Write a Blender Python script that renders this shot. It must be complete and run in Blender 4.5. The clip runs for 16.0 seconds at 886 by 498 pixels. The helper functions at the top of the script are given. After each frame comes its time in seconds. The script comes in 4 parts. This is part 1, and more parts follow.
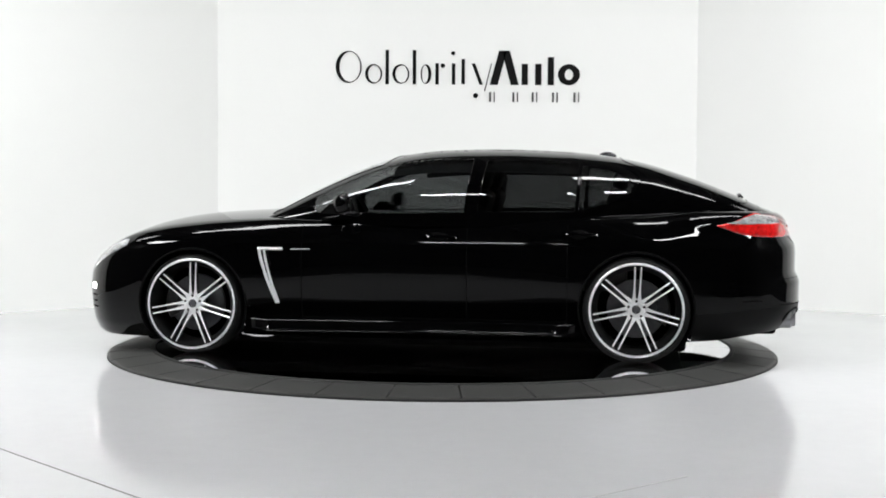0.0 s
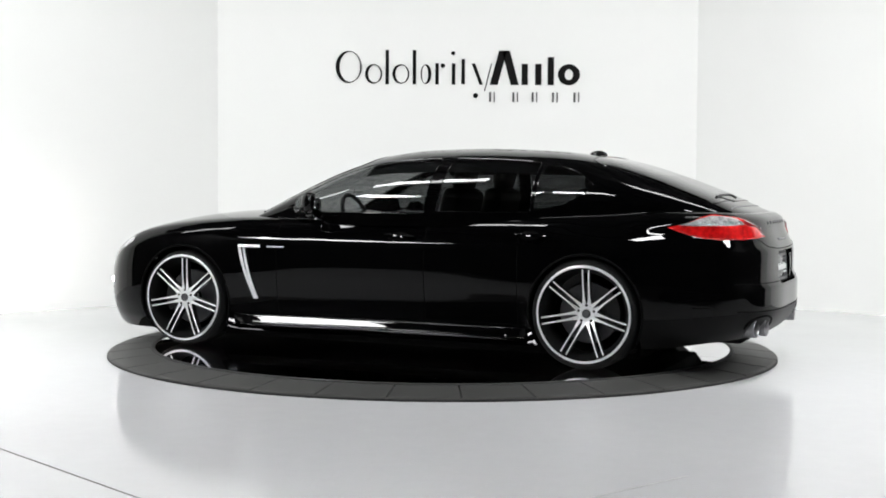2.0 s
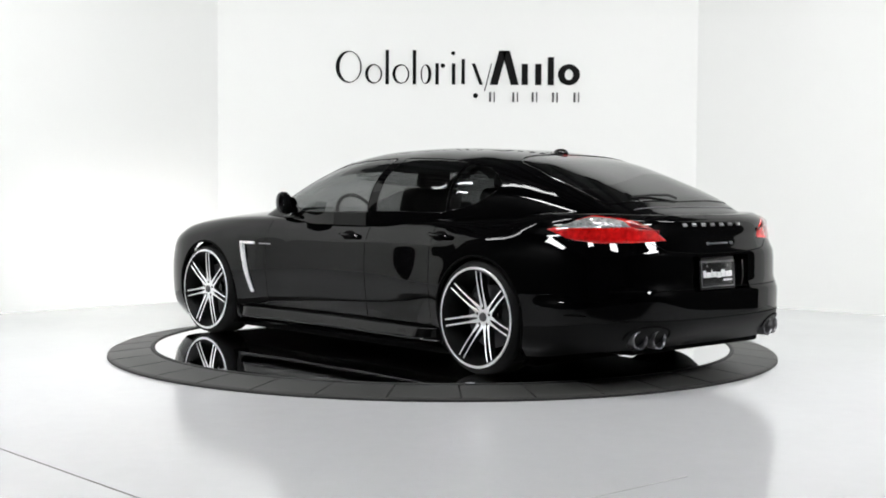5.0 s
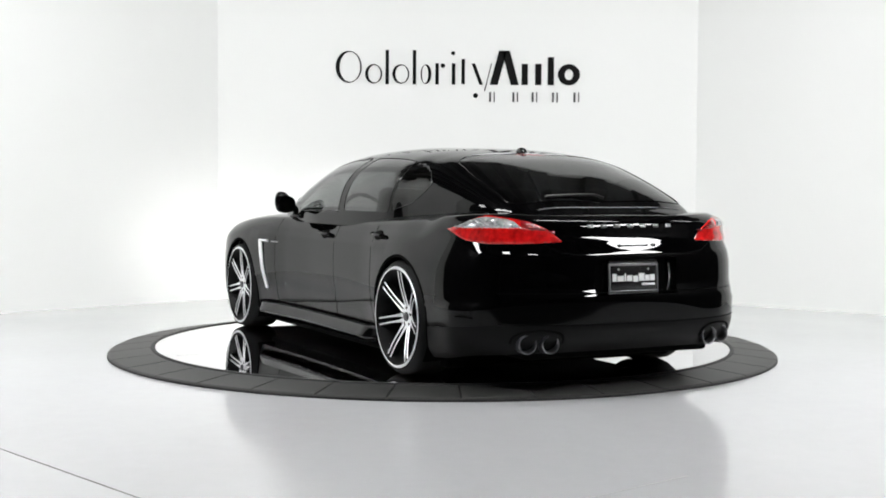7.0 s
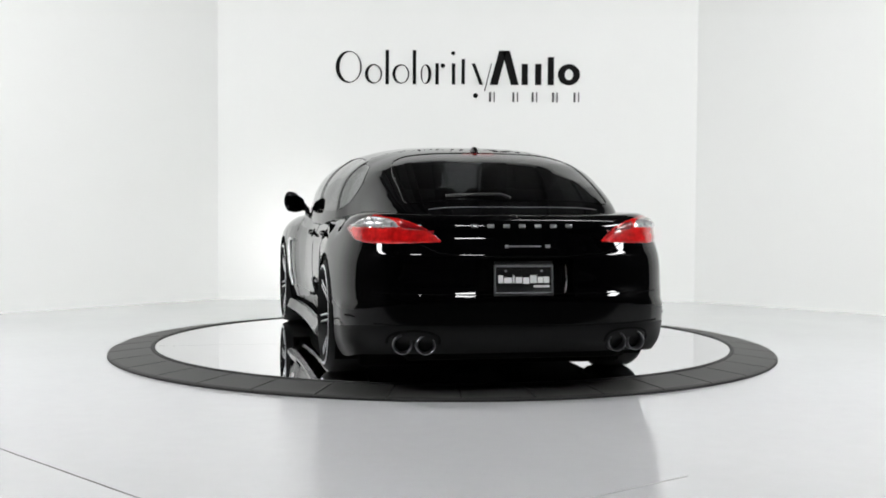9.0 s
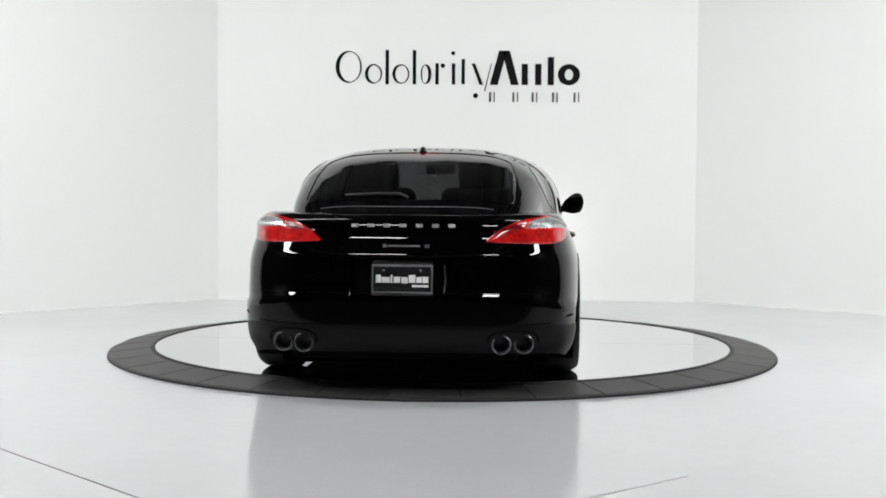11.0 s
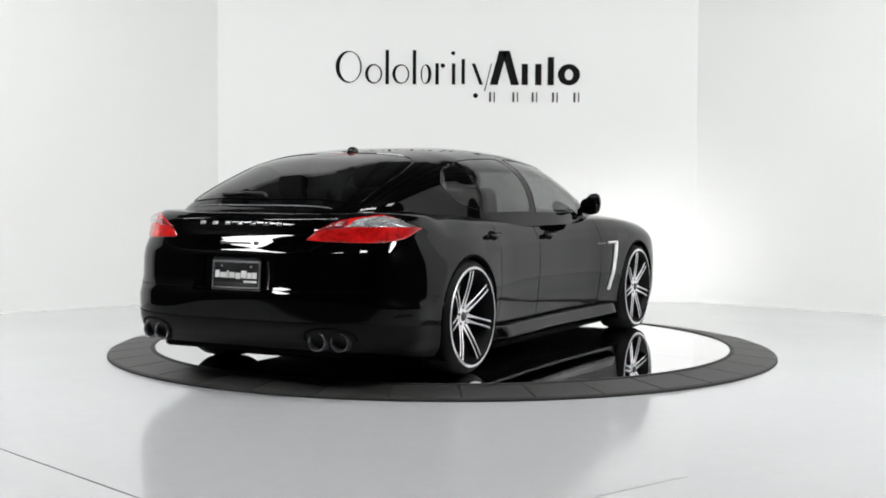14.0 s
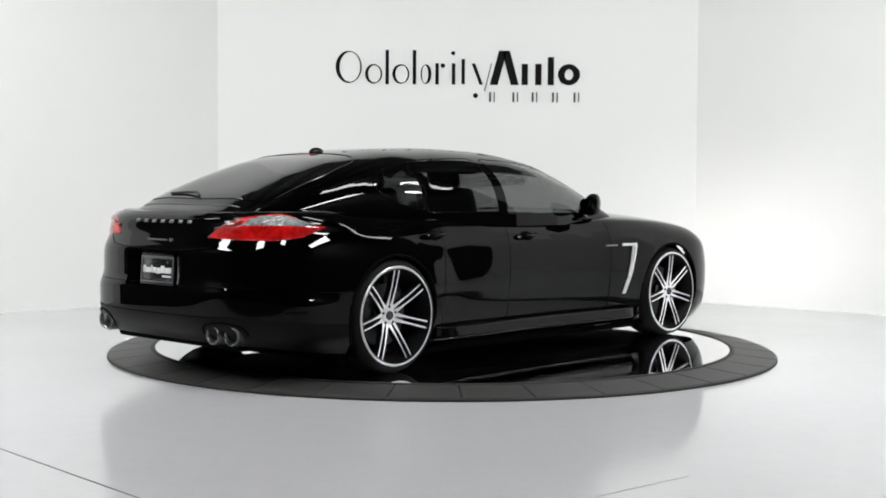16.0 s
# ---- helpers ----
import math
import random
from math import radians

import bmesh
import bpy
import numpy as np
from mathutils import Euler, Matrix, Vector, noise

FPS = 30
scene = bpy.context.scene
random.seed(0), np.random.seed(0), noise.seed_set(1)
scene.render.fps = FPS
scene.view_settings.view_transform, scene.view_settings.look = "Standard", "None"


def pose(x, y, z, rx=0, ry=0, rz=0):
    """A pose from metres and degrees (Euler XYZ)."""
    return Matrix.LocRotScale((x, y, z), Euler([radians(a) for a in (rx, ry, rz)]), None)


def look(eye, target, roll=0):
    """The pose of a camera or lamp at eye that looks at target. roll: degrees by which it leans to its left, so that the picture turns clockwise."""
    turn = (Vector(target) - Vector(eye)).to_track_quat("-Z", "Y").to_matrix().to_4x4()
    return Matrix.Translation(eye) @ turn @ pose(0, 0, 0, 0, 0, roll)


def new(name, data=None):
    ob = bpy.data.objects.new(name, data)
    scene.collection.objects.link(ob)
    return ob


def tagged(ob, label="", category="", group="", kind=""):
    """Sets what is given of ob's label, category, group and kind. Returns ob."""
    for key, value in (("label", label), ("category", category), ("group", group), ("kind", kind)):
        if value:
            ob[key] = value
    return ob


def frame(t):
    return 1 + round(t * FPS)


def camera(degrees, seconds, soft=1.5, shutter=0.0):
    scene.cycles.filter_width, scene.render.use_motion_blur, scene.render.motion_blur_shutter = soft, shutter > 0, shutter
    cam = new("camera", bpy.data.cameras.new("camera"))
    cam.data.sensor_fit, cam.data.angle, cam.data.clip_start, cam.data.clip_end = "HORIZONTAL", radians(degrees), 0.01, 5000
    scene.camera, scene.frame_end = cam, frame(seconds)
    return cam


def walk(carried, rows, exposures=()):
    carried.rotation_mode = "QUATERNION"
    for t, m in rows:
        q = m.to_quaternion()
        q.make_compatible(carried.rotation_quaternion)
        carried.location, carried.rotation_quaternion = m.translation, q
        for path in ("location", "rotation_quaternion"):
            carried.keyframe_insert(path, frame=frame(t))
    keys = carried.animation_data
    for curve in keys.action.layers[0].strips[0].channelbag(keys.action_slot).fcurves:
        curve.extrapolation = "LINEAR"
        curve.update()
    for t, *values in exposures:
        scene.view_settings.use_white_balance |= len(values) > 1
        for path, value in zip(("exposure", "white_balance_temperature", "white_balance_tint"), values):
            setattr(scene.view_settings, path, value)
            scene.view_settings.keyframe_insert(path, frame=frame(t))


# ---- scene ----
cam = camera(38.44, 16.0, soft=1.8)
EYE = pose(0, -9.209, 1.1625, 90 - 2.754, 0, 0) @ pose(0, 0, 0, 0, 0, 0.338)
walk(cam, [(0, EYE), (16, EYE)],
     exposures=[(0, -0.02), (4, -0.03), (7, -0.05), (9, -0.17), (12, -0.19), (14.5, -0.20), (16, -0.23)])

# ---- light ----
world = bpy.data.worlds.new("world")
scene.world = world
world.use_nodes = True
world.node_tree.nodes["Background"].inputs[0].default_value = (0.9, 0.95, 1.0, 1)
world.node_tree.nodes["Background"].inputs[1].default_value = 0.02


def area(name, at, to, sx, sy, power):
    d = bpy.data.lights.new(name, "AREA")
    d.shape, d.size, d.size_y, d.energy, d.color = "RECTANGLE", sx, sy, power, (0.985, 0.995, 1.0)
    ob = new(name, d)
    ob.matrix_world = look(at, to)
    return ob


# lamps out of view that light the white walls
area("unseen_lamp", (-2.3, -1.75, 4.45), (-1.9, 3.0, 2.0), 2.2, 0.7, 168)
area("unseen_lamp", (-4.9, -0.8, 4.45), (-4.0, 2.3, 1.8), 1.4, 0.6, 46)
area("unseen_lamp", (2.3, -1.75, 4.45), (1.9, 3.0, 2.0), 2.2, 0.7, 168)
# added twin of the left outer lamp, to keep the wall brightness even
area("unseen_lamp", (4.9, -0.8, 4.45), (4.0, 2.3, 1.8), 1.4, 0.6, 46)


# ---- materials ----
def node(nt, kind, **inputs):
    n = nt.nodes.new(kind)
    for k, v in inputs.items():
        n.inputs[k.replace("_", " ")].default_value = v
    return n


def material(name, color, rough=0.5, metal=0.0, coat=0.0, spec=0.5, bump=0.0, scale=40.0, vary=0.08, stain=1.2,
             rvary=0.0, emit=None, power=0.0, coat_rough=0.03, per_object=0.0, coat_ior=1.5):
    """A surface with colour variation at two scales and fine relief."""
    m = bpy.data.materials.new(name)
    m.use_nodes = True
    nt = m.node_tree
    b = nt.nodes["Principled BSDF"]
    b.inputs["Roughness"].default_value = rough
    b.inputs["Metallic"].default_value = metal
    b.inputs["Coat Weight"].default_value = coat
    b.inputs["Coat Roughness"].default_value = coat_rough
    b.inputs["Specular IOR Level"].default_value = spec
    b.inputs["Coat IOR"].default_value = coat_ior
    co = nt.nodes.new("ShaderNodeTexCoord")
    fine = node(nt, "ShaderNodeTexNoise", Scale=scale, Detail=6.0)
    wide = node(nt, "ShaderNodeTexNoise", Scale=stain, Detail=4.0)
    nt.links.new(co.outputs["Object"], fine.inputs["Vector"])
    nt.links.new(co.outputs["Object"], wide.inputs["Vector"])
    add = node(nt, "ShaderNodeMath")
    add.operation = "ADD"
    nt.links.new(fine.outputs["Fac"], add.inputs[0])
    nt.links.new(wide.outputs["Fac"], add.inputs[1])
    last = add.outputs[0]
    if per_object:
        info = nt.nodes.new("ShaderNodeObjectInfo")
        mul = node(nt, "ShaderNodeMath")
        mul.operation = "MULTIPLY_ADD"
        mul.inputs[1].default_value = per_object
        nt.links.new(info.outputs["Random"], mul.inputs[0])
        nt.links.new(last, mul.inputs[2])
        last = mul.outputs[0]
    ramp = node(nt, "ShaderNodeMapRange")
    ramp.inputs["From Min"].default_value = 0.5
    ramp.inputs["From Max"].default_value = 1.5 + per_object
    ramp.inputs["To Min"].default_value = 1 - vary
    ramp.inputs["To Max"].default_value = 1 + vary
    nt.links.new(last, ramp.inputs["Value"])
    mix = nt.nodes.new("ShaderNodeVectorMath")
    mix.operation = "SCALE"
    mix.inputs[0].default_value = color
    nt.links.new(ramp.outputs[0], mix.inputs["Scale"])
    nt.links.new(mix.outputs[0], b.inputs["Base Color"])
    if rvary:
        rr = node(nt, "ShaderNodeMapRange")
        rr.inputs["From Min"].default_value = 0.3
        rr.inputs["From Max"].default_value = 0.7
        rr.inputs["To Min"].default_value = max(0, rough - rvary)
        rr.inputs["To Max"].default_value = rough + rvary
        nt.links.new(wide.outputs["Fac"], rr.inputs["Value"])
        nt.links.new(rr.outputs[0], b.inputs["Roughness"])
    if bump:
        bp = node(nt, "ShaderNodeBump", Strength=0.5, Distance=bump)
        nt.links.new(fine.outputs["Fac"], bp.inputs["Height"])
        nt.links.new(bp.outputs[0], b.inputs["Normal"])
    if emit:
        b.inputs["Emission Color"].default_value = (*emit, 1)
        b.inputs["Emission Strength"].default_value = power
    return m


def pane(name, tint, ior=1.5):
    """Tinted glass: clear tint with a mirror gloss that grows at grazing angles."""
    m = bpy.data.materials.new(name)
    m.use_nodes = True
    nt = m.node_tree
    nt.nodes.remove(nt.nodes["Principled BSDF"])
    clear = node(nt, "ShaderNodeBsdfTransparent", Color=(*tint, 1))
    gloss = node(nt, "ShaderNodeBsdfGlossy", Roughness=0.01, Color=(1, 1, 1, 1))
    r0 = ((ior - 1) / (ior + 1)) ** 2
    lw = node(nt, "ShaderNodeLayerWeight", Blend=0.5)
    power = nt.nodes.new("ShaderNodeMath")
    power.operation, power.inputs[1].default_value = "POWER", 5.0
    fr = nt.nodes.new("ShaderNodeMath")
    fr.operation, fr.inputs[1].default_value, fr.inputs[2].default_value = "MULTIPLY_ADD", 1 - r0, r0
    nt.links.new(lw.outputs["Facing"], power.inputs[0])
    nt.links.new(power.outputs[0], fr.inputs[0])
    mix = nt.nodes.new("ShaderNodeMixShader")
    nt.links.new(fr.outputs[0], mix.inputs[0])
    nt.links.new(clear.outputs[0], mix.inputs[1])
    nt.links.new(gloss.outputs[0], mix.inputs[2])
    nt.links.new(mix.outputs[0], nt.nodes["Material Output"].inputs[0])
    return m


WALL = material("white_wall_paint", (0.83, 0.835, 0.815), 0.55, bump=0.0008, scale=120, vary=0.012, stain=0.6)
FLOOR = material("white_epoxy_floor", (0.60, 0.602, 0.615), 0.115, spec=0.46, vary=0.03, stain=0.7, scale=9, rvary=0.02)
HALL_FLOOR = material("dark_hall_floor", (0.015, 0.015, 0.016), 0.9, vary=0.3, bump=0.003, scale=90)
BEAM_PAINT = material("dark_beam_paint", (0.03, 0.03, 0.03), 0.7, vary=0.15)
PIPE = material("dark_steel_pipe", (0.24, 0.24, 0.25), 0.32, metal=1.0, vary=0.1)
MIRROR_GLASS = material("mirror_glass", (0.30, 0.30, 0.31), 0.02, metal=1.0, vary=0.02)
CEIL = material("grey_ceiling_paint", (0.10, 0.10, 0.10), 0.8, vary=0.1)
# near black in place of the falling light on the walls towards the hall
UNLIT_WALL = material("unlit_wall_tone", (0.007, 0.007, 0.007), 0.7, vary=0.2, bump=0.001)
FAINT_JOINT = material("pale_joint_filler", (0.42, 0.42, 0.42), 0.5, vary=0.2)
JOINT = material("floor_joint_filler", (0.14, 0.14, 0.13), 0.6, vary=0.2)
RING = material("dark_grey_rubber", (0.042, 0.042, 0.040), 0.5, vary=0.18, bump=0.0006, scale=160, stain=3, per_object=0.5)
RING_EDGE = material("black_rubber_edge", (0.012, 0.012, 0.012), 0.6, vary=0.2)
MIRROR = material("polished_mirror_steel", (0.78, 0.775, 0.80), 0.025, metal=1.0, vary=0.02, stain=1.0, rvary=0.012)
PAINT = material("black_car_paint", (0.0007, 0.0007, 0.0008), 0.28, coat=1.0, coat_rough=0.012, spec=0.0, vary=0.1, scale=300, coat_ior=1.30)
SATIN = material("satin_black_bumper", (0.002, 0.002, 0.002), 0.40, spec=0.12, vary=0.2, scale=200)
TRIM = material("black_plastic_trim", (0.008, 0.008, 0.008), 0.38, vary=0.2, bump=0.0003, scale=400)
GLOSS = material("gloss_black_trim", (0.004, 0.004, 0.004), 0.08, vary=0.1)
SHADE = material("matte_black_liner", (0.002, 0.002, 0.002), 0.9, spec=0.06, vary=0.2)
RUBBER = material("tyre_rubber", (0.004, 0.004, 0.004), 0.6, spec=0.18, vary=0.25, bump=0.0006, scale=150)
CHROME = material("polished_chrome", (0.88, 0.88, 0.89), 0.16, metal=1.0, vary=0.03)
SILVER = material("machined_alloy", (0.92, 0.92, 0.93), 0.32, metal=0.55, vary=0.06, bump=0.0002, scale=300)
DARK_ALLOY = material("black_alloy", (0.004, 0.004, 0.004), 0.45, vary=0.2, spec=0.15)
BRAKE = material("dark_brake_steel", (0.10, 0.10, 0.105), 0.45, metal=0.8, vary=0.2)
BADGE = material("satin_badge_silver", (0.22, 0.22, 0.225), 0.45, metal=0.6, vary=0.1)
STEEL = material("brake_steel", (0.30, 0.30, 0.31), 0.35, metal=1.0, vary=0.15)
RED = material("red_lens", (0.52, 0.006, 0.006), 0.16, coat=0.8, coat_ior=1.35, vary=0.75, scale=38, stain=9)
RED_DARK = material("dark_red_lens", (0.20, 0.003, 0.005), 0.10, coat=1.0, vary=0.6, scale=60, stain=12)
CLEAR = material("clear_lens", (0.50, 0.50, 0.51), 0.18, coat=1.0, vary=0.9, scale=75, stain=30, metal=0.5)
LED = material("white_lamp", (0.9, 0.9, 0.9), 0.3, emit=(1, 0.98, 0.95), power=14)
BEAM = material("headlamp_burner", (0.9, 0.9, 0.9), 0.3, emit=(1, 0.98, 0.97), power=700)
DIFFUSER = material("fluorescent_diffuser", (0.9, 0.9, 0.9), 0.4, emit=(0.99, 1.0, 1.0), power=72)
PLATE = material("plate_plastic", (0.010, 0.010, 0.010), 0.25, coat=0.5, vary=0.1)
WHITE = material("white_print", (0.75, 0.75, 0.75), 0.5, vary=0.05)
BLACK_VINYL = material("black_vinyl_letters", (0.005, 0.005, 0.005), 0.6, vary=0.1, spec=0.08)
GREY_VINYL = material("grey_vinyl_letters", (0.09, 0.09, 0.09), 0.6, vary=0.1, spec=0.1)
LEATHER = material("black_leather", (0.010, 0.010, 0.010), 0.45, vary=0.2, bump=0.001, scale=200)
HEADLINER = material("grey_headliner", (0.06, 0.06, 0.06), 0.9, vary=0.1)
SIDE_GLASS = pane("tinted_side_glass", (0.23, 0.24, 0.24))
REAR_SIDE_GLASS = pane("dark_tinted_side_glass", (0.15, 0.155, 0.155))
REAR_GLASS = pane("tinted_rear_glass", (0.05, 0.052, 0.055), 1.42)
FRONT_GLASS = pane("clear_windscreen_glass", (0.75, 0.76, 0.76))


# ---- mesh helpers ----
def link(name, mesh, mat, parent=None, label="", at=None):
    if mat and not mesh.materials:
        mesh.materials.append(mat)
    ob = new(name, mesh)
    if parent:
        ob.parent = parent
    if at is not None:
        ob.matrix_local = at
    if label:
        tagged(ob, label)
    return ob


def part(name, bm, mat, parent=None, label="", at=None, smooth=35):
    me = bpy.data.meshes.new(name)
    bmesh.ops.recalc_face_normals(bm, faces=bm.faces)
    bm.to_mesh(me)
    bm.free()
    if smooth:
        me.shade_smooth()
        me.set_sharp_from_angle(angle=radians(smooth))
    return link(name, me, mat, parent, label, at)


def soup(name, verts, faces, mat, parent=None, label="", smooth=True, at=None):
    me = bpy.data.meshes.new(name)
    # faces look outwards from the middle of the car
    V = np.array(verts, float)
    if len(faces) and len(faces[0]) == 4:
        F = np.array(faces)
        nrm = np.cross(V[F[:, 2]] - V[F[:, 0]], V[F[:, 3]] - V[F[:, 1]])
        mid = V[F].mean(1)
        away = mid - np.stack([np.clip(mid[:, 0], -1.6, 1.6), 0 * mid[:, 1], 0 * mid[:, 2] + 0.6], -1)
        if (nrm * away).sum() < 0:
            faces = [f[::-1] for f in faces]
    me.from_pydata([tuple(v) for v in verts], [], [tuple(int(i) for i in f) for f in faces])
    me.validate()
    me.update()
    if smooth:
        me.shade_smooth()
    return link(name, me, mat, parent, label, at)


def box_bm(x0, x1, y0, y1, z0, z1, bevel=0.0, seg=2):
    bm = bmesh.new()
    bmesh.ops.create_cube(bm, size=1)
    for v in bm.verts:
        v.co = Vector(((x0 + x1) / 2 + v.co.x * (x1 - x0), (y0 + y1) / 2 + v.co.y * (y1 - y0), (z0 + z1) / 2 + v.co.z * (z1 - z0)))
    if bevel:
        bmesh.ops.bevel(bm, geom=list(bm.edges), offset=bevel, segments=seg, profile=0.5, affect="EDGES")
    return bm


def lathe_bm(profile, steps=64, closed=False, axis="y"):
    """A turned body from (radius, along) pairs round the y axis."""
    bm = bmesh.new()
    rings = []
    for k in range(steps):
        a = 2 * math.pi * k / steps
        rings.append([bm.verts.new((r * math.cos(a), h, r * math.sin(a)) if axis == "y" else (r * math.cos(a), r * math.sin(a), h)) for r, h in profile])
    n = len(profile)
    for k in range(steps):
        p, q = rings[k], rings[(k + 1) % steps]
        for j in range(n if closed else n - 1):
            bm.faces.new((p[j], p[(j + 1) % n], q[(j + 1) % n], q[j]))
    bmesh.ops.remove_doubles(bm, verts=bm.verts, dist=1e-5)
    return bm


def tube_bm(points, radius, sides=8, flat=1.0):
    """A bar of round section along points."""
    bm = bmesh.new()
    pts = [Vector(p) for p in points]
    rings = []
    for i, p in enumerate(pts):
        d = (pts[min(i + 1, len(pts) - 1)] - pts[max(i - 1, 0)]).normalized()
        a = d.orthogonal().normalized() if abs(d.z) > 0.95 else d.cross(Vector((0, 0, 1))).normalized()
        b = d.cross(a)
        rings.append([bm.verts.new(p + radius * (math.cos(t) * a + flat * math.sin(t) * b)) for t in [2 * math.pi * k / sides for k in range(sides)]])
    for p, q in zip(rings, rings[1:]):
        for k in range(sides):
            bm.faces.new((p[k], p[(k + 1) % sides], q[(k + 1) % sides], q[k]))
    bm.faces.new(rings[0])
    bm.faces.new(rings[-1])
    return bm


def prism_bm(outline, depth, bevel=0.0):
    """A plate cut to an outline in x, y and raised by depth in z."""
    bm = bmesh.new()
    f = bm.faces.new([bm.verts.new((x, y, 0)) for x, y in outline])
    r = bmesh.ops.extrude_face_region(bm, geom=[f])
    for v in r["geom"]:
        if isinstance(v, bmesh.types.BMVert):
            v.co.z += depth
    if bevel:
        bmesh.ops.bevel(bm, geom=list(bm.edges), offset=bevel, segments=2, affect="EDGES")
    return bm


def curve(*pts):
    """A smooth curve through (position, value) knots, with no overshoot."""
    xs = np.array([p[0] for p in pts], float)
    ys = np.array([p[1] for p in pts], float)
    h = np.diff(xs)
    d = np.diff(ys) / h
    m = np.zeros(len(xs))
    m[0], m[-1] = d[0], d[-1]
    for i in range(1, len(xs) - 1):
        if d[i - 1] * d[i] > 0:
            w1, w2 = 2 * h[i] + h[i - 1], h[i] + 2 * h[i - 1]
            m[i] = (w1 + w2) / (w1 / d[i - 1] + w2 / d[i])

    def at(x):
        x = np.clip(np.asarray(x, float), xs[0], xs[-1])
        i = np.clip(np.searchsorted(xs, x) - 1, 0, len(h) - 1)
        t = (x - xs[i]) / h[i]
        return ((1 + 2 * t) * (1 - t) ** 2 * ys[i] + t * (1 - t) ** 2 * h[i] * m[i]
                + t * t * (3 - 2 * t) * ys[i + 1] + t * t * (t - 1) * h[i] * m[i + 1])
    return at


# ---- the room ----
def wall(name, a, b, z1, mat, label):
    """A wall slab from a to b on the floor; its thickness lies to the left of the way from a to b."""
    a, b = Vector(a), Vector(b)
    d = (b - a).normalized()
    n = Vector((-d.y, d.x)) * 0.15
    outline = [a, b, b + n, a + n]
    return tagged(part(name, prism_bm([(p.x, p.y) for p in outline], z1), mat, smooth=0), label, "wall", kind="structure")


HIGH = 4.8
CORNERS = [(-6.0, -0.2), (-6.0, 0.38), (-2.32, 3.90), (2.60, 3.90), (6.0, 0.95), (6.0, -0.2)]
for name, a, b in zip(("wall_west", "wall_northwest", "wall_north", "wall_northeast", "wall_east"), CORNERS, CORNERS[1:]):
    wall(name, a, b, HIGH, WALL, "smooth white painted studio wall behind the turntable" if name == "wall_north" else "smooth white painted studio side wall")
# unseen walls, coloured as unlit to keep the reflections in the car dark
wall("wall_southeast", (6.0, -0.2), (6.0, -13.0), HIGH, UNLIT_WALL, "unseen hall wall with its lack of light put into a near-black colour")
wall("wall_south", (6.0, -13.0), (-6.0, -13.0), HIGH, UNLIT_WALL, "unseen hall wall with its lack of light put into a near-black colour")
wall("wall_southwest", (-6.0, -13.0), (-6.0, -0.2), HIGH, UNLIT_WALL, "unseen hall wall with its lack of light put into a near-black colour")
floor = tagged(part("floor", box_bm(-6.5, 6.5, -4.8, 4.5, -0.2, 0), FLOOR, smooth=0), "glossy white epoxy showroom floor", "floor", kind="structure")
# added out of view; its near-black colour stands for the hall's missing light
tagged(part("hall_floor", box_bm(-6.5, 6.5, -13.5, -4.8, -0.2, 0), HALL_FLOOR, smooth=0), "unseen near-black floor added for the unlit hall", "floor", kind="structure")
tagged(part("ceiling", box_bm(-6.5, 6.5, -13.5, 4.5, HIGH, HIGH + 0.2), CEIL, smooth=0), "grey painted studio ceiling", "ceiling", kind="structure")

for k in range(15):
    x = -5.25 + 0.75 * k
    tagged(part("ceiling_beam", box_bm(x - 0.14, x + 0.14, -5.4, 3.8, HIGH - 0.22, HIGH - 0.002, 0.01), BEAM_PAINT), "dark painted ceiling beam over the stage", "beam", kind="structure")


def joint(a, b, mat=JOINT):
    a, b = Vector(a), Vector(b)
    d = (b - a).normalized()
    n = Vector((-d.y, d.x)) * 0.004
    bm = prism_bm([((a + n).x, (a + n).y), ((a - n).x, (a - n).y), ((b - n).x, (b - n).y), ((b + n).x, (b + n).y)], 0.0015)
    tagged(part("floor_joint", bm, mat, floor, smooth=0), "thin grey joint in the floor")


joint((-4.9, -0.5), (-0.876, -4.79))
joint((0.45, -4.57), (1.0, -4.10), FAINT_JOINT)


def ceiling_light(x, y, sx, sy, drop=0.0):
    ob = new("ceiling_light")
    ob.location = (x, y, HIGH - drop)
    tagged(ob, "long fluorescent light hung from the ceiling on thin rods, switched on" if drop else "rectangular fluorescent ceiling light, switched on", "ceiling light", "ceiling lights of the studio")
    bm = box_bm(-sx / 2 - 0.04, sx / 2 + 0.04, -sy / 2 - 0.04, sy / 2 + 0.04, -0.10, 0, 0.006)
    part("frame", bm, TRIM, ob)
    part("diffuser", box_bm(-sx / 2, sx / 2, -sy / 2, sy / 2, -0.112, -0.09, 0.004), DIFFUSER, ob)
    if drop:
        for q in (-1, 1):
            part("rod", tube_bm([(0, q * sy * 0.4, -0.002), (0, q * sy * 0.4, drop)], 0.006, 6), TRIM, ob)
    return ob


for x in (-1.6, 1.6):
    ceiling_light(x, -6.4, 1.05, 0.42)
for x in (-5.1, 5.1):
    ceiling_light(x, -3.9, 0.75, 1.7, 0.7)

# ---- the sign on the back wall: plain black shapes standing for a trade name ----
sign = tagged(new("wall_sign"), "black lettering-like shapes of a trade name on the white wall", "wall sign")
SIGN_Y, SIGN_X, SIGN_Z, UNIT = 3.897, -1.112, 2.216, 0.005815
# units: one is about 6 mm; x from the sign's left end, z from the base line of the large shapes


def sign_prism(name, pts, mat):
    bm = prism_bm([(SIGN_X + x * UNIT, SIGN_Z + z * UNIT) for x, z in pts], 0.008)
    for v in bm.verts:
        v.co = Vector((v.co.x, SIGN_Y - v.co.z, v.co.y))
    return part(name, bm, mat, sign, smooth=0)


